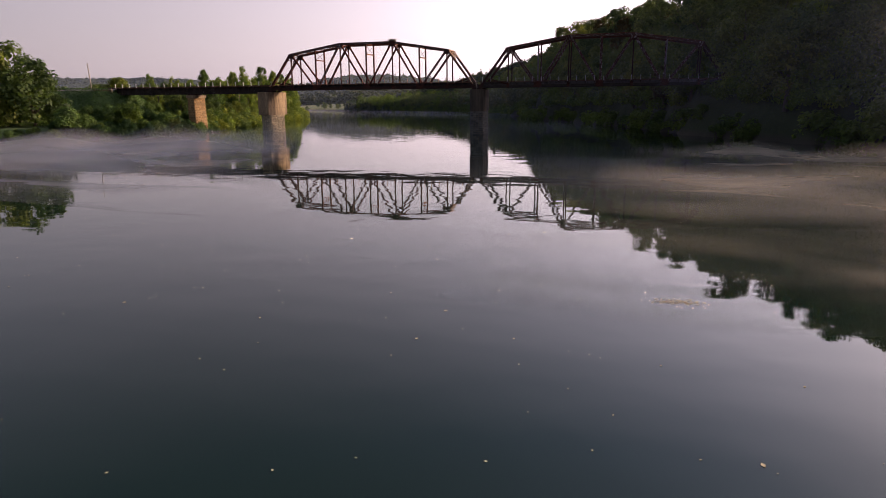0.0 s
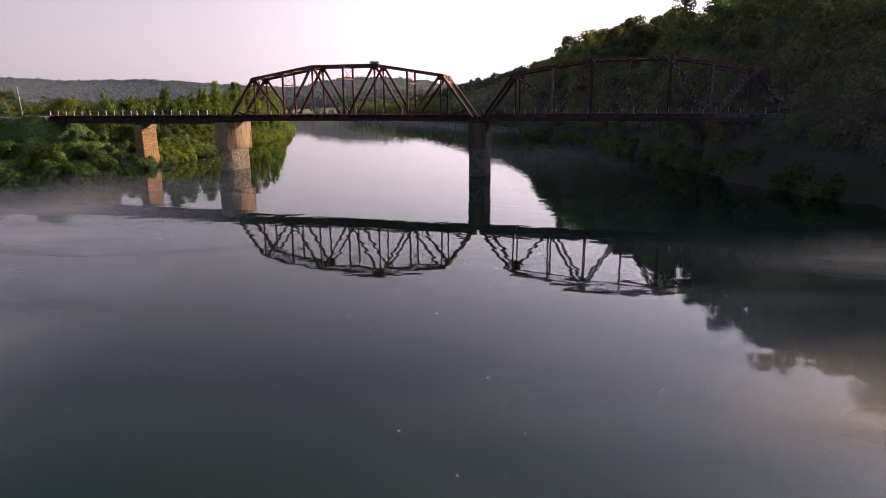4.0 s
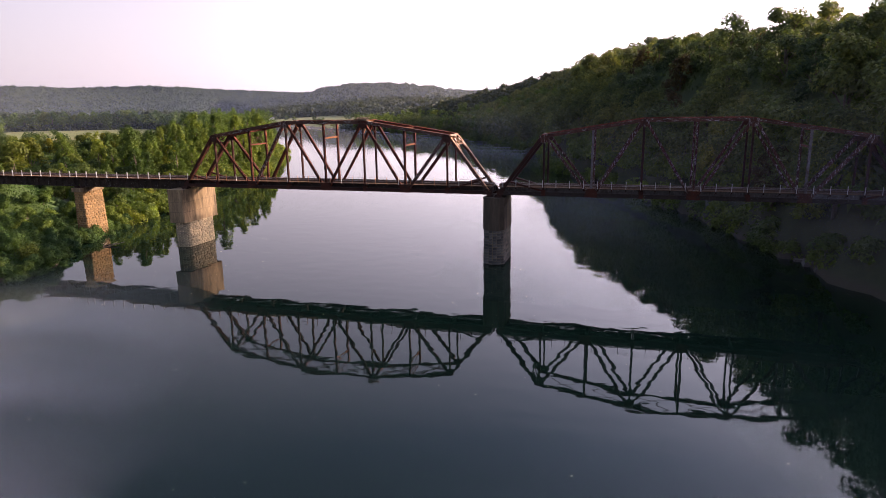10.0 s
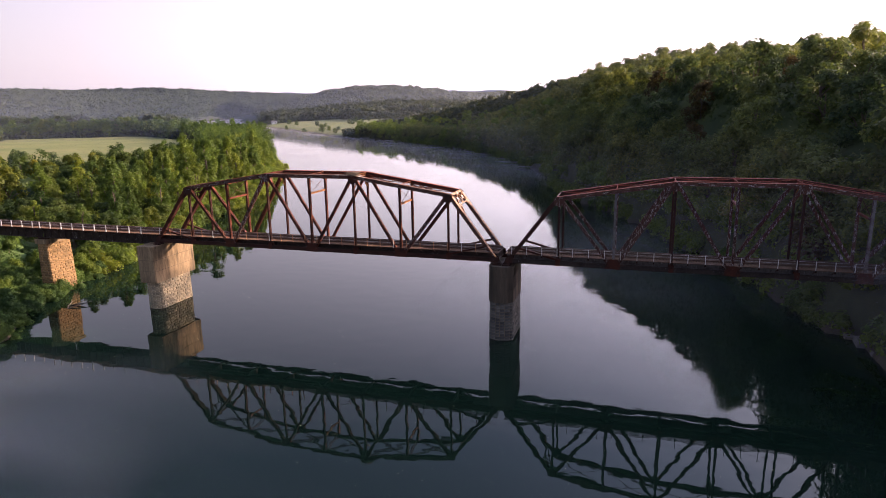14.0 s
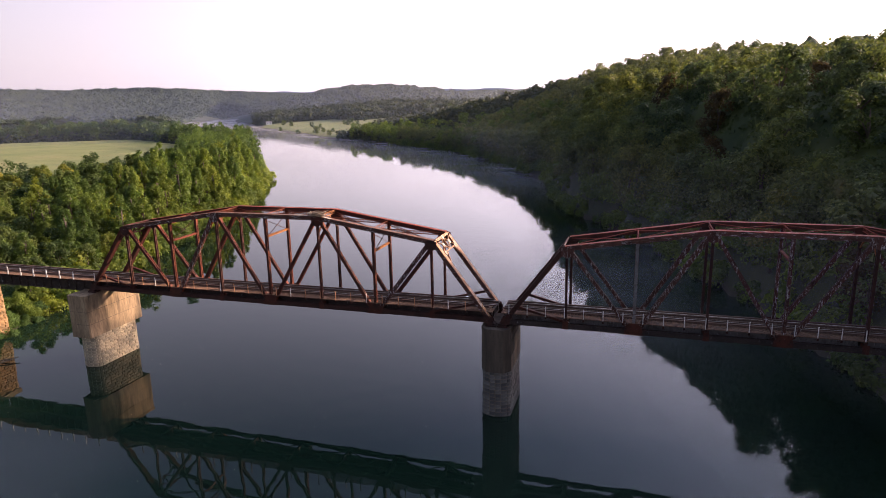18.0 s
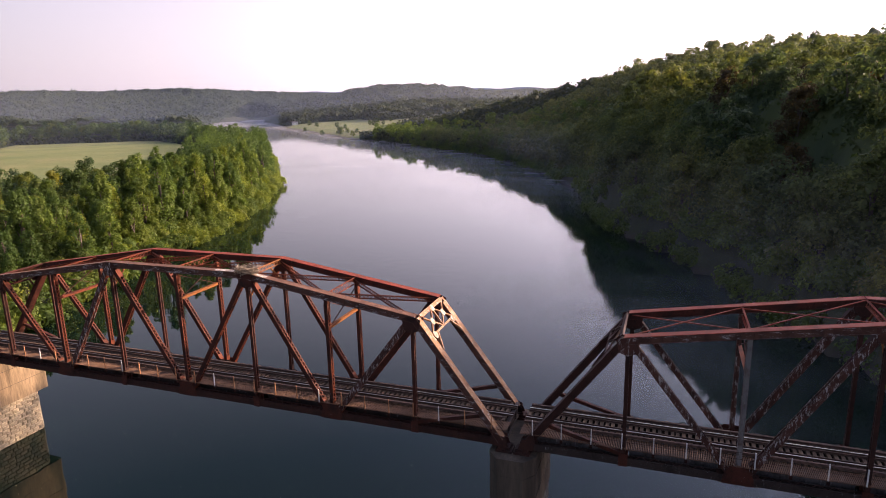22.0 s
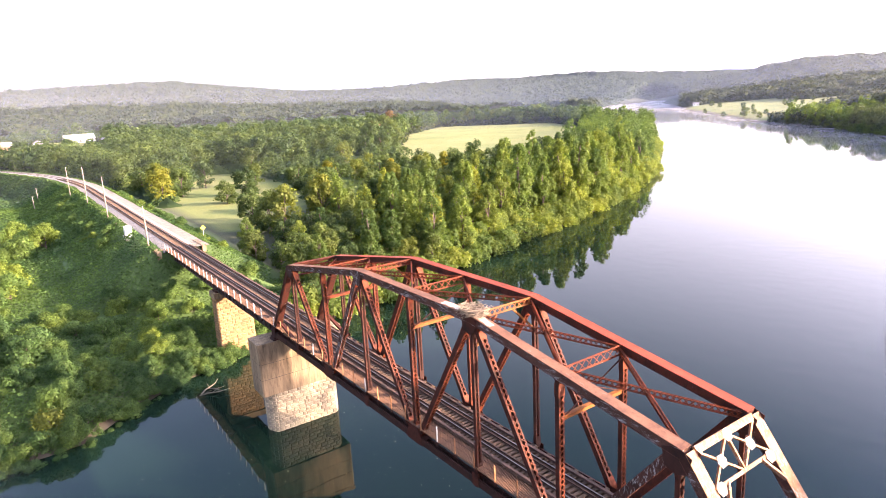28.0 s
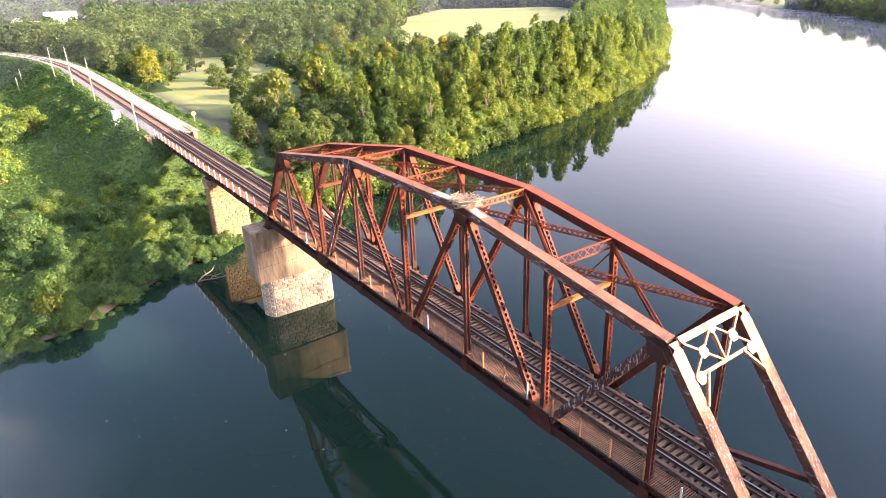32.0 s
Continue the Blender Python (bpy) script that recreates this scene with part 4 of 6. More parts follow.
def abutment(xa, xb, sign, name):
    ab = thing(name, "weathered concrete abutment half covered by vines", "abutment")
    part("seat_block", Geo().box(xa, xb, -0.9, W + 0.9, 3.0, 10.05), M_CONC, ab)
    part("back_wall", Geo().box(xa if sign < 0 else xb - 0.7, xa + 0.7 if sign < 0 else xb, -0.9, W + 0.9, 10.05, 11.9), M_CONC, ab)
    for y0, y1 in ((-1.6, -0.9), (W + 0.9, W + 1.6)):
        x1 = xa - 4.0 if sign < 0 else xb + 4.0
        part("wing_wall", Geo().box(min(xa, x1), max(xb, x1) if sign > 0 else xb, y0, y1, 4.0, 11.95), M_CONC, ab)
    return ab


abutment(-53.2, -50.6, -1, "abutment_west")
abutment(XR + 8 * P - 0.3, XR + 8 * P + 2.6, 1, "abutment_east")


# ---- railway beyond the bridge ----
def ribbon(name, x0, x1, n, offs, mat, parent=None, zoff=0.0):
    """A strip along the track: offs are (sideways, height) pairs of its cross-section."""
    v, q = [], []
    m = len(offs)
    for i in range(n + 1):
        x = x0 + (x1 - x0) * i / n
        yc = float(track_y(np.array(x)))
        sl = (float(track_y(np.array(x + 0.5))) - float(track_y(np.array(x - 0.5))))
        nx, ny = -sl / math.hypot(1, sl), 1 / math.hypot(1, sl)
        v += [(x + nx * o, yc + ny * o, RAIL_Z(x) + z + zoff) for o, z in offs]
    for i in range(n):
        for k in range(m - 1):
            a = i * m + k
            q.append((a, a + 1, a + m + 1, a + m))
    return part(name, np_mesh(name, v, q, mat), None, parent)


def RAIL_Z(x):
    return RAIL_TOP - 12 * float(step(-420, -700, np.array(x)))


railway = thing("railway_track", "single railway track on grey ballast, curving away", "railway track")
for nm, mat, offs, zo in (("ballast_bed", M_BALLAST, [(-3.0, -0.85), (-1.9, -0.36), (1.9, -0.36), (3.0, -0.85)], 0.0), ("gravel_path", M_PATH, [(2.6, -0.66), (4.7, -0.66)], 0.02), ("gravel_path", M_PATH, [(-4.6, -0.66), (-2.6, -0.66)], 0.03)):
    a, b = (-50.7, -620) if zo < 0.025 else (-84, -185)
    ob = ribbon(nm, a, b, 160, offs[::-1], mat, None, zo)
    ob.parent = railway
for y in (-0.75, 0.75):
    r = ribbon("running_rail", -51.0, -620, 160, [(y - 0.06, -0.17), (y - 0.036, -0.01), (y + 0.036, -0.01), (y + 0.06, -0.17)][::-1], M_RAIL_SIDE)
    r.parent = railway
    h = ribbon("rail_head", -51.0, -620, 160, [(y - 0.036, 0.0), (y + 0.036, 0.0)][::-1], M_RAIL)
    h.parent = r
tie = Geo().box(-0.12, 0.12, -1.3, 1.3, -0.22, 0).mesh("tie", M_TIE)
for i in range(290):
    x = -51.5 - i * 0.6
    t = new("tie", tie)
    t.parent, t.location = railway, (x, float(track_y(np.array(x))), RAIL_Z(x) - 0.17)
    t.rotation_euler = (0, 0, math.atan(float(track_y(np.array(x + 0.5)) - track_y(np.array(x - 0.5)))))


# ---- plants ----
def leaf_cloud(centres, radii, count, size, rng, flat=0.75, squash=1.0, sides=4):
    """Small bent leaf sprays spread over a heap of round clumps: corners and faces."""
    centres, radii = np.asarray(centres), np.asarray(radii)
    wts = radii ** 2 / (radii ** 2).sum()
    k = rng.choice(len(centres), count, p=wts)
    d = rng.normal(size=(count, 3))
    d /= np.linalg.norm(d, axis=1)[:, None]
    d[:, 2] = np.where(d[:, 2] < -0.55, -d[:, 2], d[:, 2])
    r = radii[k] * rng.uniform(0.72, 1.12, count)
    pos = centres[k] + d * r[:, None] * np.array([1, 1, squash])
    nrm = d * flat + rng.normal(size=(count, 3)) * (1 - flat) * 1.1
    nrm[:, 2] += 0.25
    nrm /= np.linalg.norm(nrm, axis=1)[:, None]
    ref = rng.normal(size=(count, 3))
    u = np.cross(nrm, ref)
    u /= np.linalg.norm(u, axis=1)[:, None] + 1e-9
    w = np.cross(nrm, u)
    s = (size * rng.uniform(0.55, 1.35, count))[:, None]
    a, b = u * s, w * s * rng.uniform(0.5, 0.9, count)[:, None]
    v = np.stack([pos - a, pos - b * 0.9 + nrm * s * 0.12, pos + a - nrm * s * 0.22, pos + b + nrm * s * 0.05], 1).reshape(-1, 3)
    if sides == 3:
        v = v.reshape(-1, 4, 3)[:, (0, 1, 3)].reshape(-1, 3)
    return v, np.arange(count * sides).reshape(-1, sides)


def crown_clumps(kind, h, w, rng):
    """Centres and radii of the leaf clumps that make up a crown of height h and width w."""
    c, r = [], []
    n = {"poplar": 56, "oak": 30, "shrub": 12, "willow": 26}[kind]
    for i in range(n):
        t = rng.uniform(0.0, 1.0)
        if kind == "poplar":
            z = h * (0.06 + 0.88 * t)
            rad = w / 2 * (1.03 - t) ** 0.46 * 0.8
            rr = w * rng.uniform(0.10, 0.16) * (1.2 - 0.62 * t)
        elif kind == "oak":
            z = h * (0.11 + 0.77 * t)
            rad = w / 2 * math.sqrt(max(0.02, 1 - ((t - 0.42) / 0.62) ** 2)) * 0.78
            rr = w * rng.uniform(0.11, 0.18)
        elif kind == "willow":
            z = h * (0.12 + 0.72 * t)
            rad = w / 2 * (1 - 0.55 * t) * 0.85
            rr = w * rng.uniform(0.12, 0.18)
        else:
            z = h * (0.15 + 0.6 * t)
            rad = w / 2 * math.sqrt(max(0.02, 1 - t * t)) * 0.8
            rr = w * rng.uniform(0.15, 0.24)
        a = rng.uniform(0, 2 * math.pi)
        q = rad * math.sqrt(rng.uniform(0.12, 1.0))
        c.append((q * math.cos(a), q * math.sin(a), z))
        r.append(rr)
    return c, r


def make_tree(kind, h, w, leaves, size, mat, seed, label, name="tree", category="tree", group="", sides=4):
    rng = np.random.default_rng(seed)
    tr = thing(name, label, category, group)
    c, r = crown_clumps(kind, h, w, rng)
    g = Geo()
    top = h * (0.75 if kind == "poplar" else 0.6)
    lean = rng.uniform(-0.04, 0.04, 2) * h
    pts = [(lean[0] * t, lean[1] * t, top * t - 0.6 * (t == 0)) for t in (0, 0.25, 0.55, 1.0)]
    rad = 0.021 * h
    g.tube(pts, [rad * 1.25, rad, rad * 0.7, rad * 0.2])
    order = rng.permutation(len(c))[:7]
    for j in order:
        e = Vector(c[j])
        b = Vector((0, 0, max(1.0, e.z * 0.55)))
        g.tube([b, b.lerp(e, 0.5) + Vector((0, 0, 0.05 * h)), e], [rad * 0.5, rad * 0.32, rad * 0.1], 5)
    part("trunk", g, M_BARK, tr, smooth=True)
    v, q = leaf_cloud(c, r, leaves, size, rng, squash=1.4 if kind == "poplar" else 0.95, sides=sides)
    # an inner, sparser fill so that little light shines straight through
    v2, q2 = leaf_cloud(c, np.array(r) * 0.6, leaves // 6, size * 1.8, rng, sides=sides)
    part("crown", np_mesh("crown", np.vstack([v, v2]), np.vstack([q, q2 + len(v)]), mat), None, tr)
    return tr


rng = np.random.default_rng(7)
FAR_AWAY = Matrix.Translation((0, 0, -500))


def place_trees(protos, spots, lo, hi, seed, sink=0.3):
    """Copies of the given trees at the spots; each proto itself takes the first spot of its kind."""
    rnd = random.Random(seed)
    z = height(np.array([s[0] for s in spots]), np.array([s[1] for s in spots])) if spots else []
    for i, ((x, y), zz) in enumerate(zip(spots, z)):
        p = protos[i % len(protos)] if i < len(protos) else rnd.choice(protos)
        s = rnd.uniform(lo, hi)
        m = Matrix.Translation((x, y, zz - sink)) @ Matrix.Rotation(rnd.uniform(0, 6.28), 4, "Z")
        if i < len(protos):
            p.matrix_basis = m
            p.scale = (s, s, s * rnd.uniform(0.9, 1.12))
        else:
            o = copy_thing(p, m)
            o.scale = (s * rnd.uniform(0.92, 1.08), s, s * rnd.uniform(0.88, 1.12))


def scatter(n, ok, x0, x1, y0, y1, gap, seed):
    """Up to n random spots in a rectangle where ok holds, at least gap apart."""
    r = np.random.default_rng(seed)
    xs, ys = r.uniform(x0, x1, n * 45), r.uniform(y0, y1, n * 45)
    keep = ok(xs, ys)
    cell, out = {}, []
    for x, y in zip(xs[keep], ys[keep]):
        k = (int(x // gap), int(y // gap))
        if all((x - a) ** 2 + (y - b) ** 2 > gap * gap for i in (-1, 0, 1) for j in (-1, 0, 1) for a, b in cell.get((k[0] + i, k[1] + j), ())):
            cell.setdefault(k, []).append((x, y))
            out.append((float(x), float(y)))
            if len(out) >= n:
                break
    return out


def left_front(x, y):
    dl, dr, w = side_of(x, y)
    return (~w) & (dl < dr) & (dl > 2.5) & (dl < 40) & ~open_land(x, y)


poplars = [make_tree("poplar", 19.2, 10.4, 5000, 0.27, M_LEAF, 11 + i, "tall leafy green riverside tree in morning sun", group="riverside trees") for i in range(6)]
oaks = [make_tree("oak", 14, 12, 2600, 0.34, M_LEAF_DARK, 31 + i, "broad dark green tree among the meadows", group="meadow trees") for i in range(5)]
yellow = [make_tree("oak", 14, 11, 1900, 0.40, M_LEAF_YEL, 51, "yellow-green tree turning early", group="meadow trees")]
shrubs = [make_tree("shrub", 4.5, 6.0, 800, 0.34, M_LEAF, 61 + i, "low bushy green shrub on the bank", "shrub", "shrub", "bank shrubs", 3) for i in range(3)]
hill_trees = [make_tree("oak", 17, 12.5, 3000, 0.42, M_LEAF_HILL, 71 + i, "dark leafy tree on the shaded hillside", group="hillside trees", sides=3) for i in range(6)]
bronze = [make_tree("oak", 15, 11, 2200, 0.42, M_LEAF_BRONZE, 81, "bronze-leaved tree on the shaded hillside", group="hillside trees", sides=3)]

def joined_trees(name, protos, spots, lo, hi, seed, label, keep=1.0, sink=0.3):
    """The same kinds of tree, too many to count, as one mesh of leaves with their trunks."""
    rnd = np.random.default_rng(seed)
    src = []
    for p in protos:
        c = p.children[1].data if p.children[1].name.startswith("crown") else p.children[0].data
        v = np.empty(len(c.vertices) * 3, np.float32)
        c.vertices.foreach_get("co", v)
        k = len(c.polygons[0].vertices)
        src.append((v.reshape(-1, k, 3), c.materials[0]))
    xs, ys = np.array([s[0] for s in spots]), np.array([s[1] for s in spots])
    zs = height(xs, ys)
    out = []
    for x, y, z in zip(xs, ys, zs):
        v = src[rnd.integers(len(src))][0]
        if keep < 1:
            v = v[rnd.random(len(v)) < keep]
        a, s = rnd.uniform(0, 6.28), rnd.uniform(lo, hi)
        rot = np.array([[math.cos(a), math.sin(a), 0], [-math.sin(a), math.cos(a), 0], [0, 0, rnd.uniform(0.9, 1.12)]], np.float32)
        out.append((v @ rot) * s + np.array([x, y, z - sink], np.float32))
    v = np.concatenate(out).reshape(-1, 3)
    return tagged(part(name, np_mesh(name, v, np.arange(len(v)).reshape(-1, k), src[0][1]), None), label, "woods", kind="stuff")


def nearest(spots, n, x=62, y=-20):
    s = sorted(spots, key=lambda p: (p[0] - x) ** 2 + (p[1] - y) ** 2)
    return s[:n], s[n:]


near, rest = nearest(scatter(270, lambda x, y: left_front(x, y) & (y > 46), -225, -25, 40, 340, 5.8, 1), 110)
def stature(spot):
    """Trees grow taller downstream and lower away from the water."""
    back = float(line_distance(np.array([spot[0]]), np.array([spot[1]]), LEFT_BANK)[0])
    return float(np.interp(spot[1], (45, 75, 170), (0.7, 0.86, 0.95))) * (0.8 if back > 17 else 1.0)


rows_by_size = [[s for s in near if lo <= stature(s) < hi] for lo, hi in ((0, 0.72), (0.72, 0.86), (0.86, 2))]
for i, (spots, size) in enumerate(zip(rows_by_size, (0.7, 0.82, 0.94))):
    place_trees(poplars if i == 0 else [copy_thing(p, FAR_AWAY) for p in poplars], spots, size * 0.86, size * 1.14, 2 + i)
joined_trees("riverside_woods", poplars, rest, 0.8, 1.12, 3, "tall leafy riverside trees in morning sun", 0.3)


def along(line, y0, y1, gap, lo, hi, inland, seed):
    """Spots along a bank, lo to hi metres inland; inland is 1 for the left bank, -1 for the right."""
    r, out, carry = random.Random(seed), [], 0.0
    for (ax, ay), (bx, by) in zip(line[:-1], line[1:]):
        length = math.hypot(bx - ax, by - ay)
        ux, uy = (bx - ax) / length, (by - ay) / length
        while carry < length:
            s, o = carry + r.uniform(-0.4, 0.4) * gap, r.uniform(lo, hi) * inland
            x, y = ax + ux * s - uy * o, ay + uy * s + ux * o
            if y0 < y < y1 and not inside(np.array([x]), np.array([y]), SUN_GAP)[0]:
                out.append((float(x), float(y)))
            carry += gap * r.uniform(0.8, 1.2)
        carry -= length
    return out


edge = along(LEFT_BANK, 14, 330, 2.0, -1.4, 1.6, 1, 3) + along(LEFT_BANK, 14, 330, 3.4, 3, 6, 1, 4)
near, rest = nearest(edge, 60)
place_trees(shrubs, near, 0.7, 1.3, 4)
joined_trees("bank_brush", shrubs, rest, 0.7, 1.3, 5, "leafy green brush along the water's edge")


low = scatter(46, lambda x, y: left_front(x, y) & (y < 50), -110, -25, 19, 50, 5.0, 33)
place_trees([copy_thing(oaks[0], FAR_AWAY), copy_thing(oaks[3], FAR_AWAY), copy_thing(poplars[2], FAR_AWAY)], low, 0.42, 0.66, 34)
mounds = along(LEFT_BANK, -75, 14, 2.0, -0.6, 1.4, 1, 35) + along(LEFT_BANK, -75, -8, 4.0, 2.5, 6.0, 1, 36)
r_m = random.Random(44)
heaps = [(-22 - i * 5.2 + r_m.uniform(-2, 2), -22 - r_m.uniform(0, 12)) for i in range(22)] + [(-112, -15), (-118, -19), (-124, -14), (-106, -21), (-130, -20)]
vine_heap = [make_tree('shrub', 6.0, 7.5, 3400, 0.19, M_VINE, 67 + i, 'mound of vines smothering a bush on the railway bank', 'bush', 'bush', 'vine-covered bushes', 4) for i in range(2)]
place_trees(vine_heap, heaps, 0.55, 1.15, 38)
place_trees([copy_thing(o, FAR_AWAY) for o in vine_heap], mounds, 0.34, 0.62, 36)
joined_trees('hanging_vines', vine_heap, along(LEFT_BANK, -80, 13, 1.5, -1.8, 0.2, 1, 49), 0.22, 0.42, 50, 'vines hanging over the bank to the water', 0.6, 0.5)
under = [(x, y) for x, y in scatter(46, lambda x, y: (lambda d: ~d[2] & (d[0] > 1.2))(side_of(x, y)) & ((np.abs(y - 2.5) > 4.2) | (np.abs(x + 38) < 9)) & (height(x, y) < 6.0), -52, -14, -22, 13, 3.4, 39)]
place_trees([copy_thing(o, FAR_AWAY) for o in vine_heap], under, 0.42, 0.66, 40)
gold = make_tree("shrub", 4.5, 5.0, 700, 0.3, M_LEAF_YEL, 66, "shrub with bright yellow-green leaves at the water", "shrub", "shrub", "bank shrubs", 3)
place_trees([gold], [(-13.5, -21.5)], 0.8, 0.81, 37)


def meadow_wood(x, y):
    dl, dr, w = side_of(x, y)
    return (~w) & (dl < dr) & (dl > 36) & ~open_land(x, y) & ((y - track_y(x) > 20) | (y - track_y(x) < -52))


near, rest = nearest(scatter(420, meadow_wood, -400, -60, -130, 420, 8.6, 5), 80, -40, 10)
place_trees(oaks + yellow, near, 0.68, 1.08, 6)
light_oaks = [make_tree("oak", 14, 12, 1250, 0.52, M_LEAF_DARK, 91 + i, "broad green tree at the meadow's edge", group="meadow trees", sides=3) for i in range(4)]
place_trees(light_oaks, [(-150, 100), (-200, 110), (-262, 104), (-300, 96)], 0.8, 1.0, 92)
joined_trees("meadow_woods", light_oaks, [s for s in rest if s[0] < -235 or s[1] < 60], 0.85, 1.35, 7, "broad green trees round the meadows")
joined_trees("low_meadow_woods", light_oaks, [s for s in rest if s[0] >= -235 and s[1] >= 60], 0.55, 0.9, 9, "lower green trees between the river and the meadow")
dots = [(-145, 76), (-160, 70), (-190, 64), (-240, 80), (-262, 60), (-310, 66), (-185, 34), (-205, 48), (-165, 52), (-150, 40), (-112, 56), (-104, 33)]
place_trees([copy_thing(oaks[1], FAR_AWAY), copy_thing(oaks[2], FAR_AWAY)], dots, 0.6, 0.95, 8)
r_row = random.Random(58)
hedge = [(-236 - 13.5 * i + r_row.uniform(-4, 4), 146 + 9.3 * i + r_row.uniform(-5, 3)) for i in range(15)]
hedge += [(-436 - 8.2 * i + r_row.uniform(-3, 3), 496 - 5.6 * i + r_row.uniform(-3, 5)) for i in range(15)]
place_trees([copy_thing(o, FAR_AWAY) for o in (oaks[0], oaks[2], oaks[4], bronze[0], oaks[1])], hedge, 1.15, 1.6, 59)


def near_left_bank(x, y):
    dl, dr, w = side_of(x, y)
    return (~w) & (dl < dr) & (dl > 1.5) & (dl < 60) & (y - track_y(x) < -22)


place_trees([copy_thing(o, FAR_AWAY) for o in vine_heap], scatter(50, near_left_bank, -130, -15, -120, -24, 6.0, 9), 0.7, 1.35, 10)
r_m = random.Random(47)
lumps = [(-56 - i * 4.6 + r_m.uniform(-2, 2), 2.53 + s * r_m.uniform(6.5, 11)) for i in range(26) for s in ((1, -1) if i > 4 else (1,))]
place_trees([copy_thing(o, FAR_AWAY) for o in vine_heap], lumps, 0.22, 0.5, 48)


def hillside(x, y):
    dl, dr, w = side_of(x, y)
    return (~w) & (dr < dl) & (dr > 0.6) & (dr < 190) & ~open_land(x, y)


near, rest = nearest(scatter(560, lambda x, y: hillside(x, y) & (line_distance(x, y, RIGHT_BANK) < 130), -60, 200, -60, 430, 8.3, 12), 90, 75, 50)
place_trees(hill_trees + bronze[:1], near, 0.72, 1.12, 13)
slope_trees = [make_tree("oak", 16.5, 12.5, 1250, 0.64, M_LEAF_HILL, 171 + i, "dark leafy tree on the shaded hillside", group="hillside trees", sides=3) for i in range(4)]
place_trees(slope_trees, [(96, 92), (84, 128), (70, 168), (112, 70)], 0.9, 1.05, 18)
joined_trees("hillside_woods", slope_trees, rest, 0.72, 1.06, 14, "dark leafy woods on the shaded hillside")


joined_trees("shore_brush", shrubs, along(RIGHT_BANK, -190, 470, 2.5, -1.6, 2.8, -1, 15) + along(RIGHT_BANK, -40, 40, 3.0, 3, 12, -1, 16), 0.8, 1.6, 16, "dark brush hanging over the shaded shore")
joined_trees("valley_brush", shrubs, scatter(230, lambda x, y: inside(x, y, SUN_GAP) & (lambda d: ~d[2] & (d[1] < 70))(side_of(x, y)), 80, 240, -260, 40, 2.6, 23), 0.55, 1.0, 24, "low dark brush in the added sun gap by the shaded shore")
joined_trees("cutting_brush", shrubs, scatter(90, lambda x, y: (lambda d: ~d[2] & (d[1] < d[0]))(side_of(x, y)) & (np.abs(y - 2.5) > 4.0), 104, 150, -34, 24, 3.2, 21), 0.8, 1.5, 22, "dark brush beside the railway on the shaded shore")
joined_trees("shore_woods", hill_trees, along(RIGHT_BANK, -190, 470, 4.6, 1.0, 7, -1, 19), 0.75, 1.1, 20, "dark trees leaning over the shaded shore", 0.4)


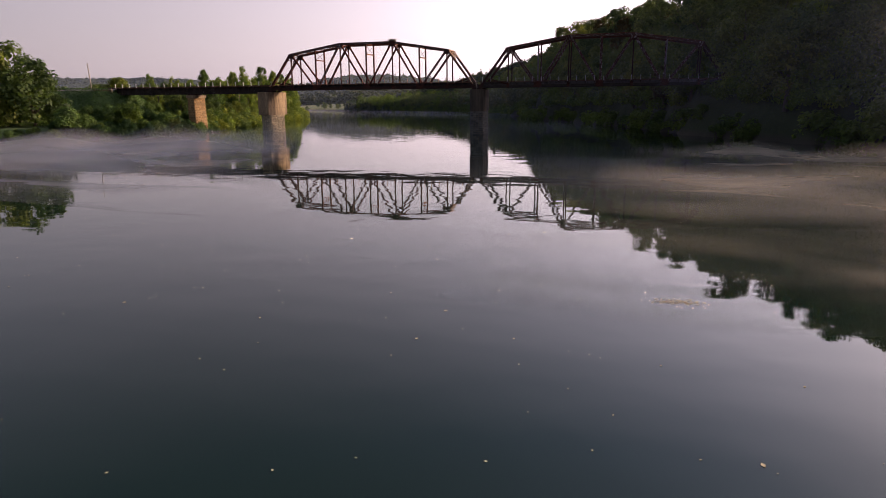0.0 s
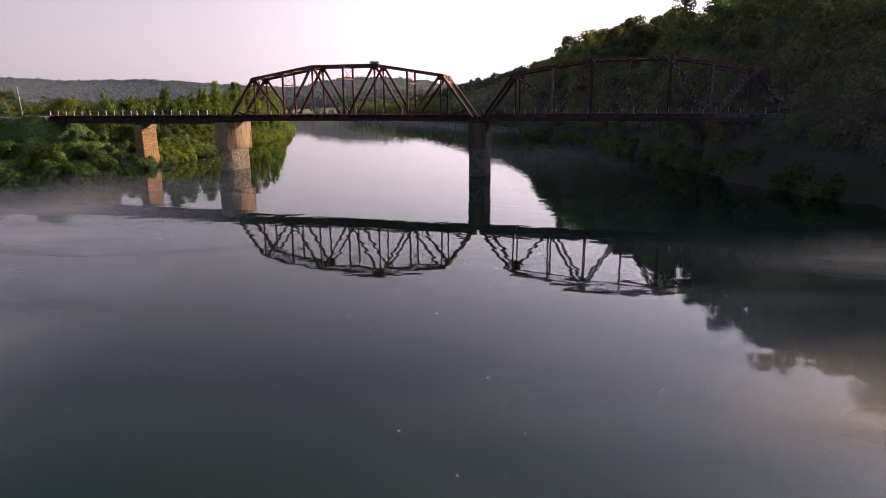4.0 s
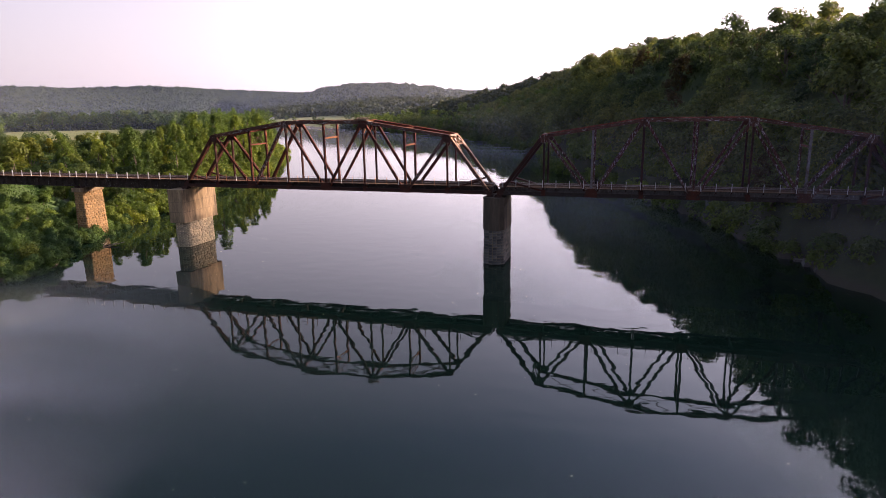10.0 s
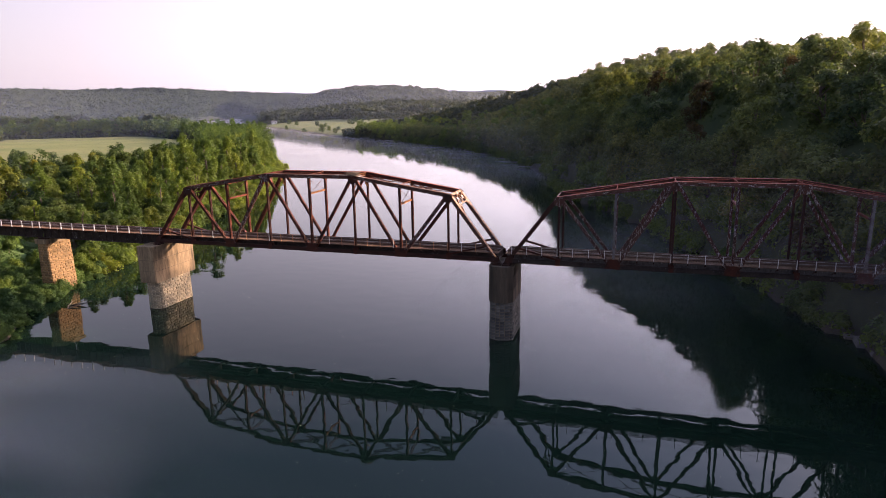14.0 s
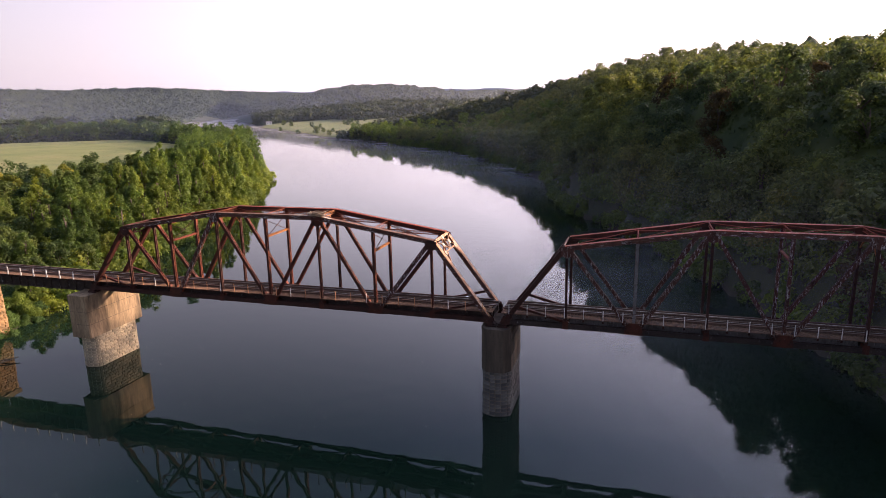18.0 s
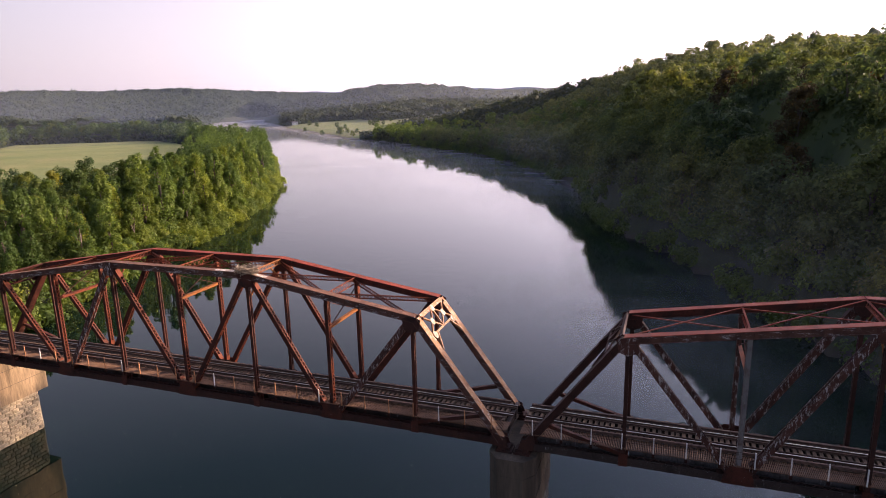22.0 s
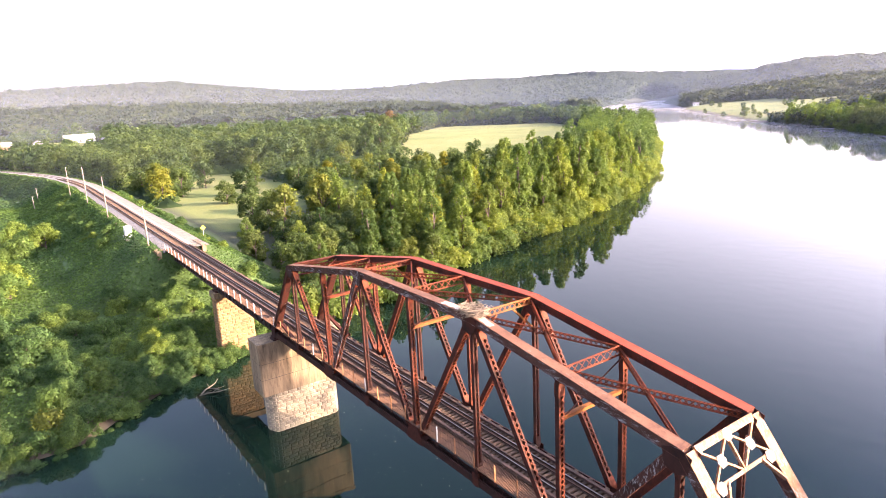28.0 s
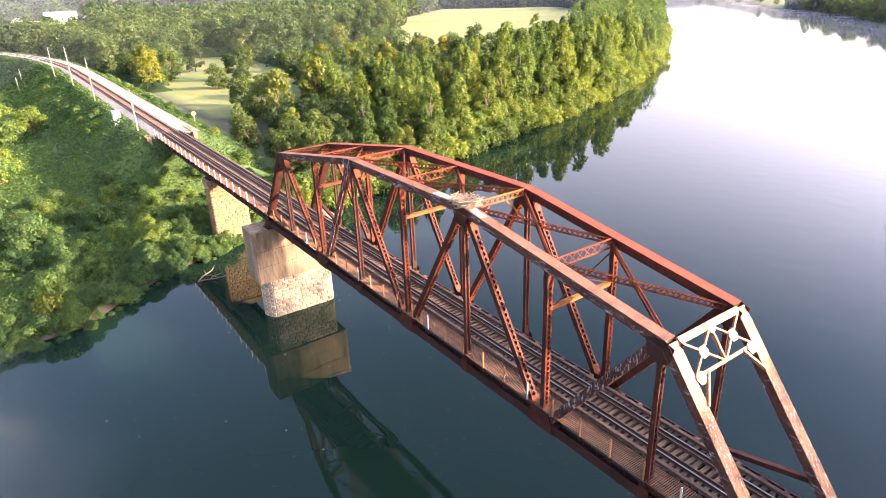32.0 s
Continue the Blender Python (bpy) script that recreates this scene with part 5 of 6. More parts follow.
def canopy(name, x0, x1, y0, y1, cell, crown, h, mask, mat, seed, label, sprays, size, taper=None):
    """A far wood's roof of rounded crowns, with loose leaf sprays all over it."""
    r = np.random.default_rng(seed)
    xs, ys = np.arange(x0, x1, cell), np.arange(y0, y1, cell)
    X, Y = np.meshgrid(xs, ys)
    X, Y = X + r.uniform(-0.3, 0.3, X.shape) * cell, Y + r.uniform(-0.3, 0.3, X.shape) * cell
    nx, ny = int((x1 - x0) / crown) + 4, int((y1 - y0) / crown) + 4
    jx, jy, jh = r.uniform(0.1, 0.9, (ny, nx)), r.uniform(0.1, 0.9, (ny, nx)), r.uniform(0.6, 1.15, (ny, nx))
    I, J = ((X - x0) / crown + 1).astype(int), ((Y - y0) / crown + 1).astype(int)
    top = np.zeros(X.shape)
    for di in (-1, 0, 1):
        for dj in (-1, 0, 1):
            i, j = np.clip(I + di, 0, nx - 1), np.clip(J + dj, 0, ny - 1)
            cx, cy = x0 + (i - 1 + jx[j, i]) * crown, y0 + (j - 1 + jy[j, i]) * crown
            d2 = ((X - cx) ** 2 + (Y - cy) ** 2) / (crown * 0.72) ** 2
            top = np.maximum(top, jh[j, i] * np.sqrt(np.maximum(0.0, 1 - 0.9 * d2)))
    ok = mask(X.ravel(), Y.ravel()).reshape(X.shape)
    Z = height(X.ravel(), Y.ravel()).reshape(X.shape) + np.where(ok, h * np.maximum(top, 0.15), 0)
    if taper:
        Z = Z - np.where(ok, h * np.maximum(top, 0.15), 0) * (1 - taper(X, Y))
    Z = Z + np.where(ok, r.normal(0, 0.05 * crown, X.shape), 0)
    ii = np.arange(X.size).reshape(X.shape)
    fz = np.stack([ii[:-1, :-1], ii[:-1, 1:], ii[1:, 1:], ii[1:, :-1]], -1).reshape(-1, 4)
    fz = fz[ok.ravel()[fz].any(1)]
    pts = np.stack([X.ravel(), Y.ravel(), Z.ravel()], 1)
    free = np.flatnonzero(ok.ravel())
    near = 1.0 / (np.hypot(pts[free, 0], pts[free, 1]) + 40.0) ** 1.4
    k = r.choice(free, sprays, p=near / near.sum())
    pos = pts[k] + r.normal(0, cell * 0.35, (sprays, 3)) * (1, 1, 0.5)
    v, q = leaf_cloud(np.zeros((1, 3)), np.ones(1) * 0.01, sprays, size * 1.25, r, 0.5, sides=3)
    v = v + np.repeat(pos, 3, 0)
    # leaves down the wood's open edges
    rim = fz[~ok.ravel()[fz].all(1)]
    rim = rim[r.permutation(len(rim))[:7000]]
    lo, hi = pts[rim].min(1), pts[rim].max(1)
    e = (lo[:, None] + (hi - lo)[:, None] * r.uniform(0, 1, (len(rim), 9, 3))).reshape(-1, 3)
    v2, q2 = leaf_cloud(np.zeros((1, 3)), np.ones(1) * 0.01, len(e), size * 1.5, r, 0.5, sides=3)
    v, q = np.vstack([v, v2 + np.repeat(e, 3, 0)]), np.vstack([q, q2 + len(v)])
    ob = tagged(part(name, np_mesh(name, pts, fz, mat), None), label, "woods", kind="stuff")
    tagged(part("leaf_sprays", np_mesh(name + "_sprays", v, q, mat), None, ob), kind="stuff")
    return ob


canopy("hillside_roof", -70, 290, -150, 440, 2.2, 9.5, 8, lambda x, y: hillside(x, y) & (line_distance(x, y, RIGHT_BANK) > 5), M_LEAF_HILL, 17, "dense dark woods on the shaded hillside", 170000, 0.5, lambda x, y: 0.65 + 0.35 * step(5, 40, line_distance(x.ravel(), y.ravel(), RIGHT_BANK).reshape(x.shape)))
canopy("meadow_roof", -380, -50, -130, 400, 3.2, 9, 5, lambda x, y: meadow_wood(x, y) & ((x < -150) | (y > 60)), M_LEAF_DARK, 18, "thick green undergrowth and trees round the meadows", 30000, 0.7)


def far_left(x, y):
    dl, dr, w = side_of(x, y)
    return (~w) & (dl < dr) & (dl > 5) & ~open_land(x, y) & (np.hypot(x - 0, y - 100) > 330) & ((wave(x, y, 170, 5.0) < 0.75) | (np.hypot(x, y) > 900))


def far_right(x, y):
    dl, dr, w = side_of(x, y)
    return (~w) & (dr < dl) & (dr > 3) & ~open_land(x, y) & ((y > 425) | (dr > 185))


canopy("left_woods", -1000, -60, -420, 1000, 5.0, 12, 8, far_left, M_FAR, 21, "undergrowth and trees of the mixed woods", 50000, 1.1)
far_trees = [make_tree("oak", 15, 13, 300, 1.0, M_LEAF_DARK, 191 + i, "broad tree in the mixed woods beyond the meadows", group="meadow trees", sides=3) for i in range(5)]
spots = scatter(2300, lambda x, y: far_left(x, y) & (np.hypot(x - 60, y + 20) < 800), -760, -60, -200, 760, 11.0, 193)
place_trees(far_trees, spots[:5], 0.9, 1.25, 192)
joined_trees("distant_woods", far_trees, spots[5:], 0.8, 1.35, 194, "mixed green woods among the meadows")
canopy("far_left_woods", -3000, -1000, -700, 3000, 9, 19, 20, lambda x, y: far_left(x, y) | far_right(x, y), M_FAR, 23, "wooded far ridges in the morning haze", 80000, 2.6)
canopy("bend_woods", -1440, -1080, 1600, 1950, 7, 19, 48, lambda x, y: inside(x, y, RIVER) & (y > 1630), M_FAR, 28, "wooded slope where the river bends out of view", 9000, 2.4, lambda x, y: 0.35 + 0.65 * step(1630, 1850, y))
canopy("middle_far_woods", -1000, 200, 1000, 3000, 8, 17, 19, lambda x, y: far_left(x, y) | far_right(x, y), M_FAR, 24, "wooded hill beyond the river bend", 70000, 2.4)
canopy("right_woods", -700, 420, 425, 1000, 3.6, 10, 12, far_right, M_FAR, 25, "dark woods on the river hill", 110000, 1.2, lambda x, y: 0.5 + 0.5 * step(5, 60, line_distance(x.ravel(), y.ravel(), RIGHT_BANK).reshape(x.shape)))
canopy("far_right_woods", 200, 1500, 1000, 3000, 12, 22, 19, far_right, M_FAR, 26, "wooded far ridges in the morning haze", 8000, 3.5)
canopy("hill_back_woods", 130, 520, -200, 425, 4.5, 11, 16, far_right, M_LEAF_HILL, 27, "woods behind the crest of the hill", 12000, 1.4)


# ---- single trees that stand out ----
place_trees([copy_thing(oaks[3], FAR_AWAY), copy_thing(oaks[0], FAR_AWAY)], [(-33, -43), (-39, -49), (-41, -40)], 1.15, 1.3, 40)

# ---- along the line: poles, cabinet, sign ----
def pole(x, y, z, h, lean):
    pl = thing("utility_pole", "leaning grey wooden pole beside the railway", "pole", "line-side poles", (x, y, z))
    top = Vector((lean[0], lean[1], h))
    part("shaft", Geo().tube([(0, 0, -0.8), top * 0.5, top], [0.16, 0.14, 0.1], 8), M_POLE, pl, smooth=True)
    part("top_cap", Geo().tube([top, top + Vector((0, 0, 0.08))], [0.12, 0.07], 8), M_DARK, pl)


for x, y, h, lean in ((-57.5, -1.6, 7.5, (-0.5, 0.1)), (-100, -2.2, 10.0, (-0.9, 0.2)), (-135, -2.4, 10.5, (-0.8, 0.2)), (-168, -3.6, 9.5, (-0.7, 0.1)), (-192, -13, 5.0, (-0.3, 0)), (-204, -11, 4.5, (-0.2, 0))):
    pole(x, y, float(height(np.array([x]), np.array([y]))[0]), h, lean)

cab = thing("relay_cabinet", "white sheet-metal cabinet on a concrete base beside the railway", "cabinet", at=(-74, -2.2, 11.5))
part("base_slab", Geo().box(-1.3, 1.3, -0.9, 0.9, -0.6, 0.15), M_CONC_LIGHT, cab)
part("housing", Geo().box(-1.0, 1.0, -0.6, 0.6, 0.15, 1.9), M_WHITE, cab)
part("roof_sheet", Geo().prism([(-1.1, -0.7), (1.1, -0.7), (1.1, 0.7), (-1.1, 0.7)], 1.9, 2.08, [(-0.9, -0.4), (0.9, -0.4), (0.9, 0.4), (-0.9, 0.4)]), M_WHITE, cab)
part("door", Geo().box(1.0, 1.025, -0.4, 0.4, 0.25, 1.75), M_WHITE, cab)

sg = thing("warning_sign", "yellow diamond-shaped sign on a thin post", "sign", at=(-75, 12.5, float(height(np.array([-75.0]), np.array([12.5]))[0])))
part("post", Geo().box(-0.04, 0.04, -0.04, 0.04, -0.5, 2.6), M_POST, sg)
part("plate", Geo().slab([(0.05, -0.55, 2.5), (0.05, 0, 1.95), (0.05, 0.55, 2.5), (0.05, 0, 3.05)], (0.02, 0, 0)), M_SIGN, sg)


# ---- an osprey-like pile of sticks on the top chord, and the droppings round it ----
rs = random.Random(3)
g = Geo()
for i in range(260):
    a, r0 = rs.uniform(0, 6.28), rs.uniform(0.15, 0.95)
    c = Vector((math.cos(a) * r0, math.sin(a) * r0 * 0.75, rs.uniform(0.0, 0.5) * (0.4 + 0.6 * r0)))
    d = Vector((-math.sin(a) + rs.uniform(-0.6, 0.6), math.cos(a) + rs.uniform(-0.6, 0.6), rs.uniform(-0.3, 0.35))).normalized() * rs.uniform(0.3, 0.75)
    w = rs.uniform(0.015, 0.035)
    g.beam(c - d, c + d, w, w)
nest = tagged(part("bird_nest", g, M_STICK), "large untidy nest of dry sticks on the truss", "nest")
nest.location = (P * 5, 0.05, Z0 + 11.53 - 0.02)
span = [o for o in scene.objects if o.name == "truss_span"][0]
for x0, x1, y0, y1 in ((-3.0, -1.0, -0.27, 0.3), (0.9, 4.3, -0.3, 0.27), (-1.2, 0.9, -0.3, 0.3)):
    n = 9
    zt = lambda x: Z0 + 11.53 - 0.3 + 0.25 + 0.034 - (max(0, x) * 1.145 / P * 1.0)
    up = [(x0 + (x1 - x0) * i / n, y1 - rs.uniform(0, 0.14)) for i in range(n + 1)]
    dn = [(x0 + (x1 - x0) * i / n, y0 + rs.uniform(0, 0.14)) for i in range(n + 1)]
    g = Geo()
    g.add([(P * 5 + x, y, zt(x)) for x, y in dn] + [(P * 5 + x, y, zt(x)) for x, y in up], [(i, i + 1, n + 2 + i, n + 1 + i) for i in range(n)])
    part("white_stain", g, M_PALE, span, "white bird droppings on the steel")


# ---- far houses and yards ----
def house(x, y, w, d, h, turn, wall, roof, label, z=None):
    z = float(height(np.array([x]), np.array([y]))[0]) if z is None else z
    hs = thing("house", label, "house", "far houses", (x, y, z))
    hs.rotation_euler = (0, 0, radians(turn))
    part("wall", Geo().prism([(-w / 2, -d / 2), (w / 2, -d / 2), (w / 2, d / 2), (-w / 2, d / 2)], -1.5, h), wall, hs)
    r = Geo().add([(-w / 2 - 0.5, -d / 2 - 0.5, h), (w / 2 + 0.5, -d / 2 - 0.5, h), (w / 2 + 0.5, d / 2 + 0.5, h), (-w / 2 - 0.5, d / 2 + 0.5, h), (-w / 2 - 0.5, 0, h + d * 0.35), (w / 2 + 0.5, 0, h + d * 0.35)],
                  [(0, 1, 5, 4), (2, 3, 4, 5), (0, 4, 3), (1, 2, 5), (3, 2, 1, 0)])
    part("roof", r, roof, hs)
    for i in range(max(2, int(w / 4))):
        xx = -w / 2 + (i + 0.5) * w / max(2, int(w / 4))
        part("window", Geo().box(xx - 0.6, xx + 0.6, -d / 2 - 0.04, -d / 2 + 0.02, h * 0.35, h * 0.75), M_GLASS, hs)
    part("door", Geo().box(w / 2 - 0.02, w / 2 + 0.05, -0.5, 0.5, 0, 2.1), M_BRICK_WALL, hs)
    return hs


for x, y, w, d, h, t, wall, roof, lab in (
        (-530, 60, 12, 8, 5, 20, M_WHITE, M_ROOF, "white house with a grey roof among trees"), (-580, 12, 10, 8, 4.5, -15, M_WHITE, M_ROOF, "white house with a grey roof among trees"),
        (-548, 40, 22, 10, 4.5, 95, M_CONC_LIGHT, M_CONC_LIGHT, "long low white metal building by a yard"), (-500, -16, 14, 9, 4, 95, M_BRICK_WALL, M_ROOF, "low brown building by a pale yard"),
        (-640, -5, 12, 9, 5, 40, M_WHITE, M_WHITE, "white house on a wooded slope"), (-660, 20, 11, 8, 5, 10, M_WHITE, M_ROOF, "white house on a wooded slope"),
        (-590, 985, 10, 7, 3.5, 30, M_WHITE, M_ROOF, "white farmhouse below a wooded hill"), (-300, 975, 9, 7, 3.5, -20, M_WHITE, M_WHITE, "white farmhouse below a wooded hill")):
    house(x, y, w, d, h, t, wall, roof, lab)
lx, ly = np.array([p[0] for p in LOT], float), np.array([p[1] for p in LOT], float)
lot = Geo().prism(LOT, float(height(lx, ly).max()) - 0.8, float(height(lx, ly).max()) + 0.15)
tagged(part("pavement", lot, M_LOT), "pale gravel yard among trees", "yard", kind="structure")
far_dots = [(-262, 585), (-300, 625), (-350, 670), (-430, 760), (-290, 650), (-306, 655), (-318, 662), (-400, 800), (-470, 860), (-365, 760), (-340, 800), (-352, 812), (-330, 812), (-520, 920), (-372, 880), (-355, 893)]
place_trees([copy_thing(oaks[2], FAR_AWAY), copy_thing(oaks[4], FAR_AWAY)], far_dots, 0.4, 0.75, 41)
lit = scatter(110, lambda x, y: (lambda d: ~d[2] & (d[1] < d[0]) & (d[1] < 48))(side_of(x, y)), -215, 50, 320, 560, 6.0, 45)
shore_lights = [make_tree("oak", 16, 12, 700, 0.7, M_LEAF, 201 + i, "sunlit green tree on the far shore", group="riverside trees", sides=3) for i in range(3)]
place_trees(shore_lights, lit[:3], 0.9, 1.1, 202)
joined_trees("far_shore_trees", shore_lights, lit[3:], 0.7, 1.1, 46, "sunlit green trees on the far shore")

# ---- rock shelf at the shaded shore, drift branches, floating leaves ----
g = Geo()
for i in range(7):
    x, y = 105.6 - i * 0.75, 4 + i * 3.0
    g.prism([(x - 1.4, y - 1.9), (x + 1.8, y - 1.6), (x + 1.6, y + 1.7), (x - 0.9, y + 1.9)], -1.2, 0.3 + 0.2 * (i % 3), [(x - 0.5, y - 1.4), (x + 1.8, y - 1.4), (x + 1.6, y + 1.5), (x - 0.2, y + 1.4)])
tagged(part("rock_ledge", g, M_STONE_DARK), "pale layered rock ledge at the shaded shore", "rock")
for i, (x, y, a) in enumerate(((-15, -3.6, 0.4), (-14.2, -4.4, 1.1), (-15.8, -4.2, 2.2))):
    g = Geo().tube([(-2.2, 0, -0.3), (-0.4, 0.2, 0.15), (1.2, -0.1, 0.35), (2.4, 0.3, 0.5)], [0.12, 0.1, 0.07, 0.03], 6)
    g.tube([(0.2, 0, 0.2), (0.9, 0.9, 0.5)], [0.06, 0.02], 5)
    b = tagged(part("drift_branch", g, M_BARK, None, smooth=True), "bare drift branch caught at the bank", "branch", "drift branches")
    b.location, b.rotation_euler = (x, y, 0.0), (0, 0, a)

rf = np.random.default_rng(50)
n = 3400
c = np.stack([rf.uniform(-4, 125, n), rf.uniform(-160, 12, n), np.full(n, 0.012)], 1)
a, s = rf.uniform(0, 6.28, n), rf.uniform(0.018, 0.05, n) * (1 + 1.2 * (rf.random(n) < 0.08))
dx, dy = np.stack([np.cos(a) * s, np.sin(a) * s, 0 * a], 1), np.stack([-np.sin(a) * s * 0.6, np.cos(a) * s * 0.6, 0 * a], 1)
v = np.stack([c - dx, c - dy, c + dx, c + dy], 1).reshape(-1, 3)
m = np.array([95.9, -130.2, 0.014]) + np.stack([rf.normal(0, 0.4, 200), rf.normal(0, 0.17, 200), np.zeros(200)], 1)
k = rf.uniform(0.02, 0.06, 200)[:, None]
v2 = np.stack([m - (1, 0, 0) * k, m - (0, 0.6, 0) * k, m + (1, 0, 0) * k, m + (0, 0.6, 0) * k], 1).reshape(-1, 3)
v = np.vstack([v, v2])
tagged(part("floating_leaves", np_mesh("floating_leaves", v, np.arange(len(v)).reshape(-1, 4), M_FLECK), None), "small pale leaves and foam flecks floating on the river", "leaves", kind="stuff")

# ---- mountains on the horizon, distance haze painted in as pale blue ----
mv, mq = [], []
az = np.linspace(10, 110, 140)
hh = 138 + 90 * np.exp(-((az - 75.5) / 2.0) ** 2) + 84 * np.exp(-((az - 66) / 2.6) ** 2) + 74 * np.exp(-((az - 59) / 3.6) ** 2) + 5 * np.sin(az * 1.7)
for r, z in ((4700, 0.0), (4720, 1.0)):
    mv += [(-r * math.sin(radians(a)), r * math.cos(radians(a)), -5 + z * (h + 5)) for a, h in zip(az, hh)]
mq = [(i, i + 1, 140 + i + 1, 140 + i) for i in range(139)]
tagged(part("backdrop", np_mesh("backdrop", mv, mq, M_MOUNT), None), "mountain ridge on the horizon, its haze painted in as pale blue", "mountains", kind="structure")


# vines that smother the railway bank and the near river bank
def vine_ok(x, y):
    dl, dr, w = side_of(x, y)
    off = y - track_y(x)
    return (~w) & (dl < dr) & (((off < -3.2) & (off > -46)) | ((off > 4.9) & (off < 16))) & ~((np.abs(off) < 3.2) & (x < -50)) | ((~w) & (dl < dr) & (x > -50) & (np.abs(off) < 6))


def vine_cover(n, seed):
    r = np.random.default_rng(seed)
    xs, ys = r.uniform(0, 1, n * 3) ** 1.35 * -330 - 8, r.uniform(-48, 20, n * 3)
    k = vine_ok(xs, ys)
    xs, ys = xs[k][:n], ys[k][:n]
    lump = 0.5 + 0.22 * wave(xs, ys, 3.1, 4.0) + 0.28 * wave(ys * 0.8 + xs * 0.6, xs * 0.8 - ys * 0.6, 5.7, 9.0)
    zs = height(xs, ys) + 0.3 + 0.7 * lump * lump + r.uniform(-0.15, 0.15, len(xs))
    pos = np.stack([xs, ys, zs], 1)
    c = len(pos)
    nrm = np.stack([r.normal(0, 0.5, c), r.normal(0, 0.5, c) - 0.2, np.full(c, 0.9)], 1)
    nrm /= np.linalg.norm(nrm, axis=1)[:, None]
    u = np.cross(nrm, r.normal(size=(c, 3)))
    u /= np.linalg.norm(u, axis=1)[:, None]
    w = np.cross(nrm, u)
    s = (r.uniform(0.11, 0.25, c) * (1 + np.maximum(0, -xs - 60) / 130))[:, None]
    v = np.stack([pos - u * s, pos - w * s * 0.8, pos + u * s - nrm * s * 0.3, pos + w * s * 0.8], 1).reshape(-1, 3)
    return v, np.arange(c * 4).reshape(-1, 4)


v, q = vine_cover(250000, 30)
tagged(part("vine_cover", np_mesh("vine_cover", v, q, M_VINE), None), "dense green vines smothering the railway bank", "vines", kind="stuff")

# ---- mist on the river and haze over the distance ----
def mist_sheet(z, dens, x0, x1, y0, y1, stepm, name):
    xs, ys = np.arange(x0, x1, stepm), np.arange(y0, y1, stepm)
    X, Y = np.meshgrid(xs, ys)
    D = dens(X, Y)
    ii = np.arange(X.size).reshape(X.shape)
    fz = np.stack([ii[:-1, :-1], ii[:-1, 1:], ii[1:, 1:], ii[1:, :-1]], -1).reshape(-1, 4)
    Z = z + 0.25 * wave(X, Y, 23, z)
    m = np_mesh(name, np.stack([X.ravel(), Y.ravel(), Z.ravel()], 1), fz[(D.ravel()[fz] > 0.01).any(1)], M_MIST, True)
    m.attributes.new("mist", "FLOAT", "POINT").data.foreach_set("value", D.ravel().astype(np.float32))
    return tagged(part(name, m, None), "thin white morning mist drifting on the river, imitating reflected sky far off", "mist", kind="stuff")


def blob(X, Y, cx, cy, rx, ry):
    return np.exp(-((X - cx) / rx) ** 2 - ((Y - cy) / ry) ** 2)


def mist_density(X, Y):
    near = 0.1 * blob(X, Y, 14, -66, 34, 20) + 0.22 * blob(X, Y, 104, -92, 24, 26)
    bank = line_distance(X, Y, RIGHT_BANK)
    # the dense part past y 750 whitens the water in place of mirrored sky
    far = 0.4 * step(120, 260, Y) * np.exp(-(bank / 30) ** 2) + 0.12 * step(150, 300, Y) * step(0, 40, bank) + 0.7 * step(750, 1150, Y) * inside(X, Y, RIVER) + 0.22 * blob(X, Y, 74, 70, 20, 50)
    return np.clip(near + far, 0, 0.95) * (line_distance(X, Y, LEFT_BANK) > -1)


mist_sheet(0.8, lambda X, Y: 0.85 * mist_density(X, Y), -1400, 150, -130, 1850, 9, "river_mist")


def mist_bank(x0, x1, y0, slant, top, alpha, seed, mat):
    """An upright veil of vapour standing on the water, thinning upwards and to its ends."""
    n, rows = 50, (0.03, 0.5, 1.0, 1.6, 2.3, 3.0)
    v, a = [], []
    for r, zf in enumerate(rows):
        for i in range(n + 1):
            t = i / n
            x = x0 + (x1 - x0) * t
            v.append((x, y0 + slant * t + 2.0 * math.sin(seed + t * 9) + zf * 4.5, zf / 3.0 * top * (0.75 + 0.25 * math.sin(seed * 2 + t * 14))))
            a.append(alpha * math.sin(math.pi * t) ** 0.7 * (0.0, 0.45, 0.75, 0.5, 0.2, 0.0)[r])
    q = [(r * (n + 1) + i, r * (n + 1) + i + 1, (r + 1) * (n + 1) + i + 1, (r + 1) * (n + 1) + i) for r in range(len(rows) - 1) for i in range(n)]
    m = np_mesh("mist_bank", v, q, mat, True)
    m.attributes.new("mist", "FLOAT", "POINT").data.foreach_set("value", np.array(a, np.float32))
    return tagged(part("mist_bank", m, None), "veil of white or sun-tinted morning mist standing on the river", "mist", kind="stuff")


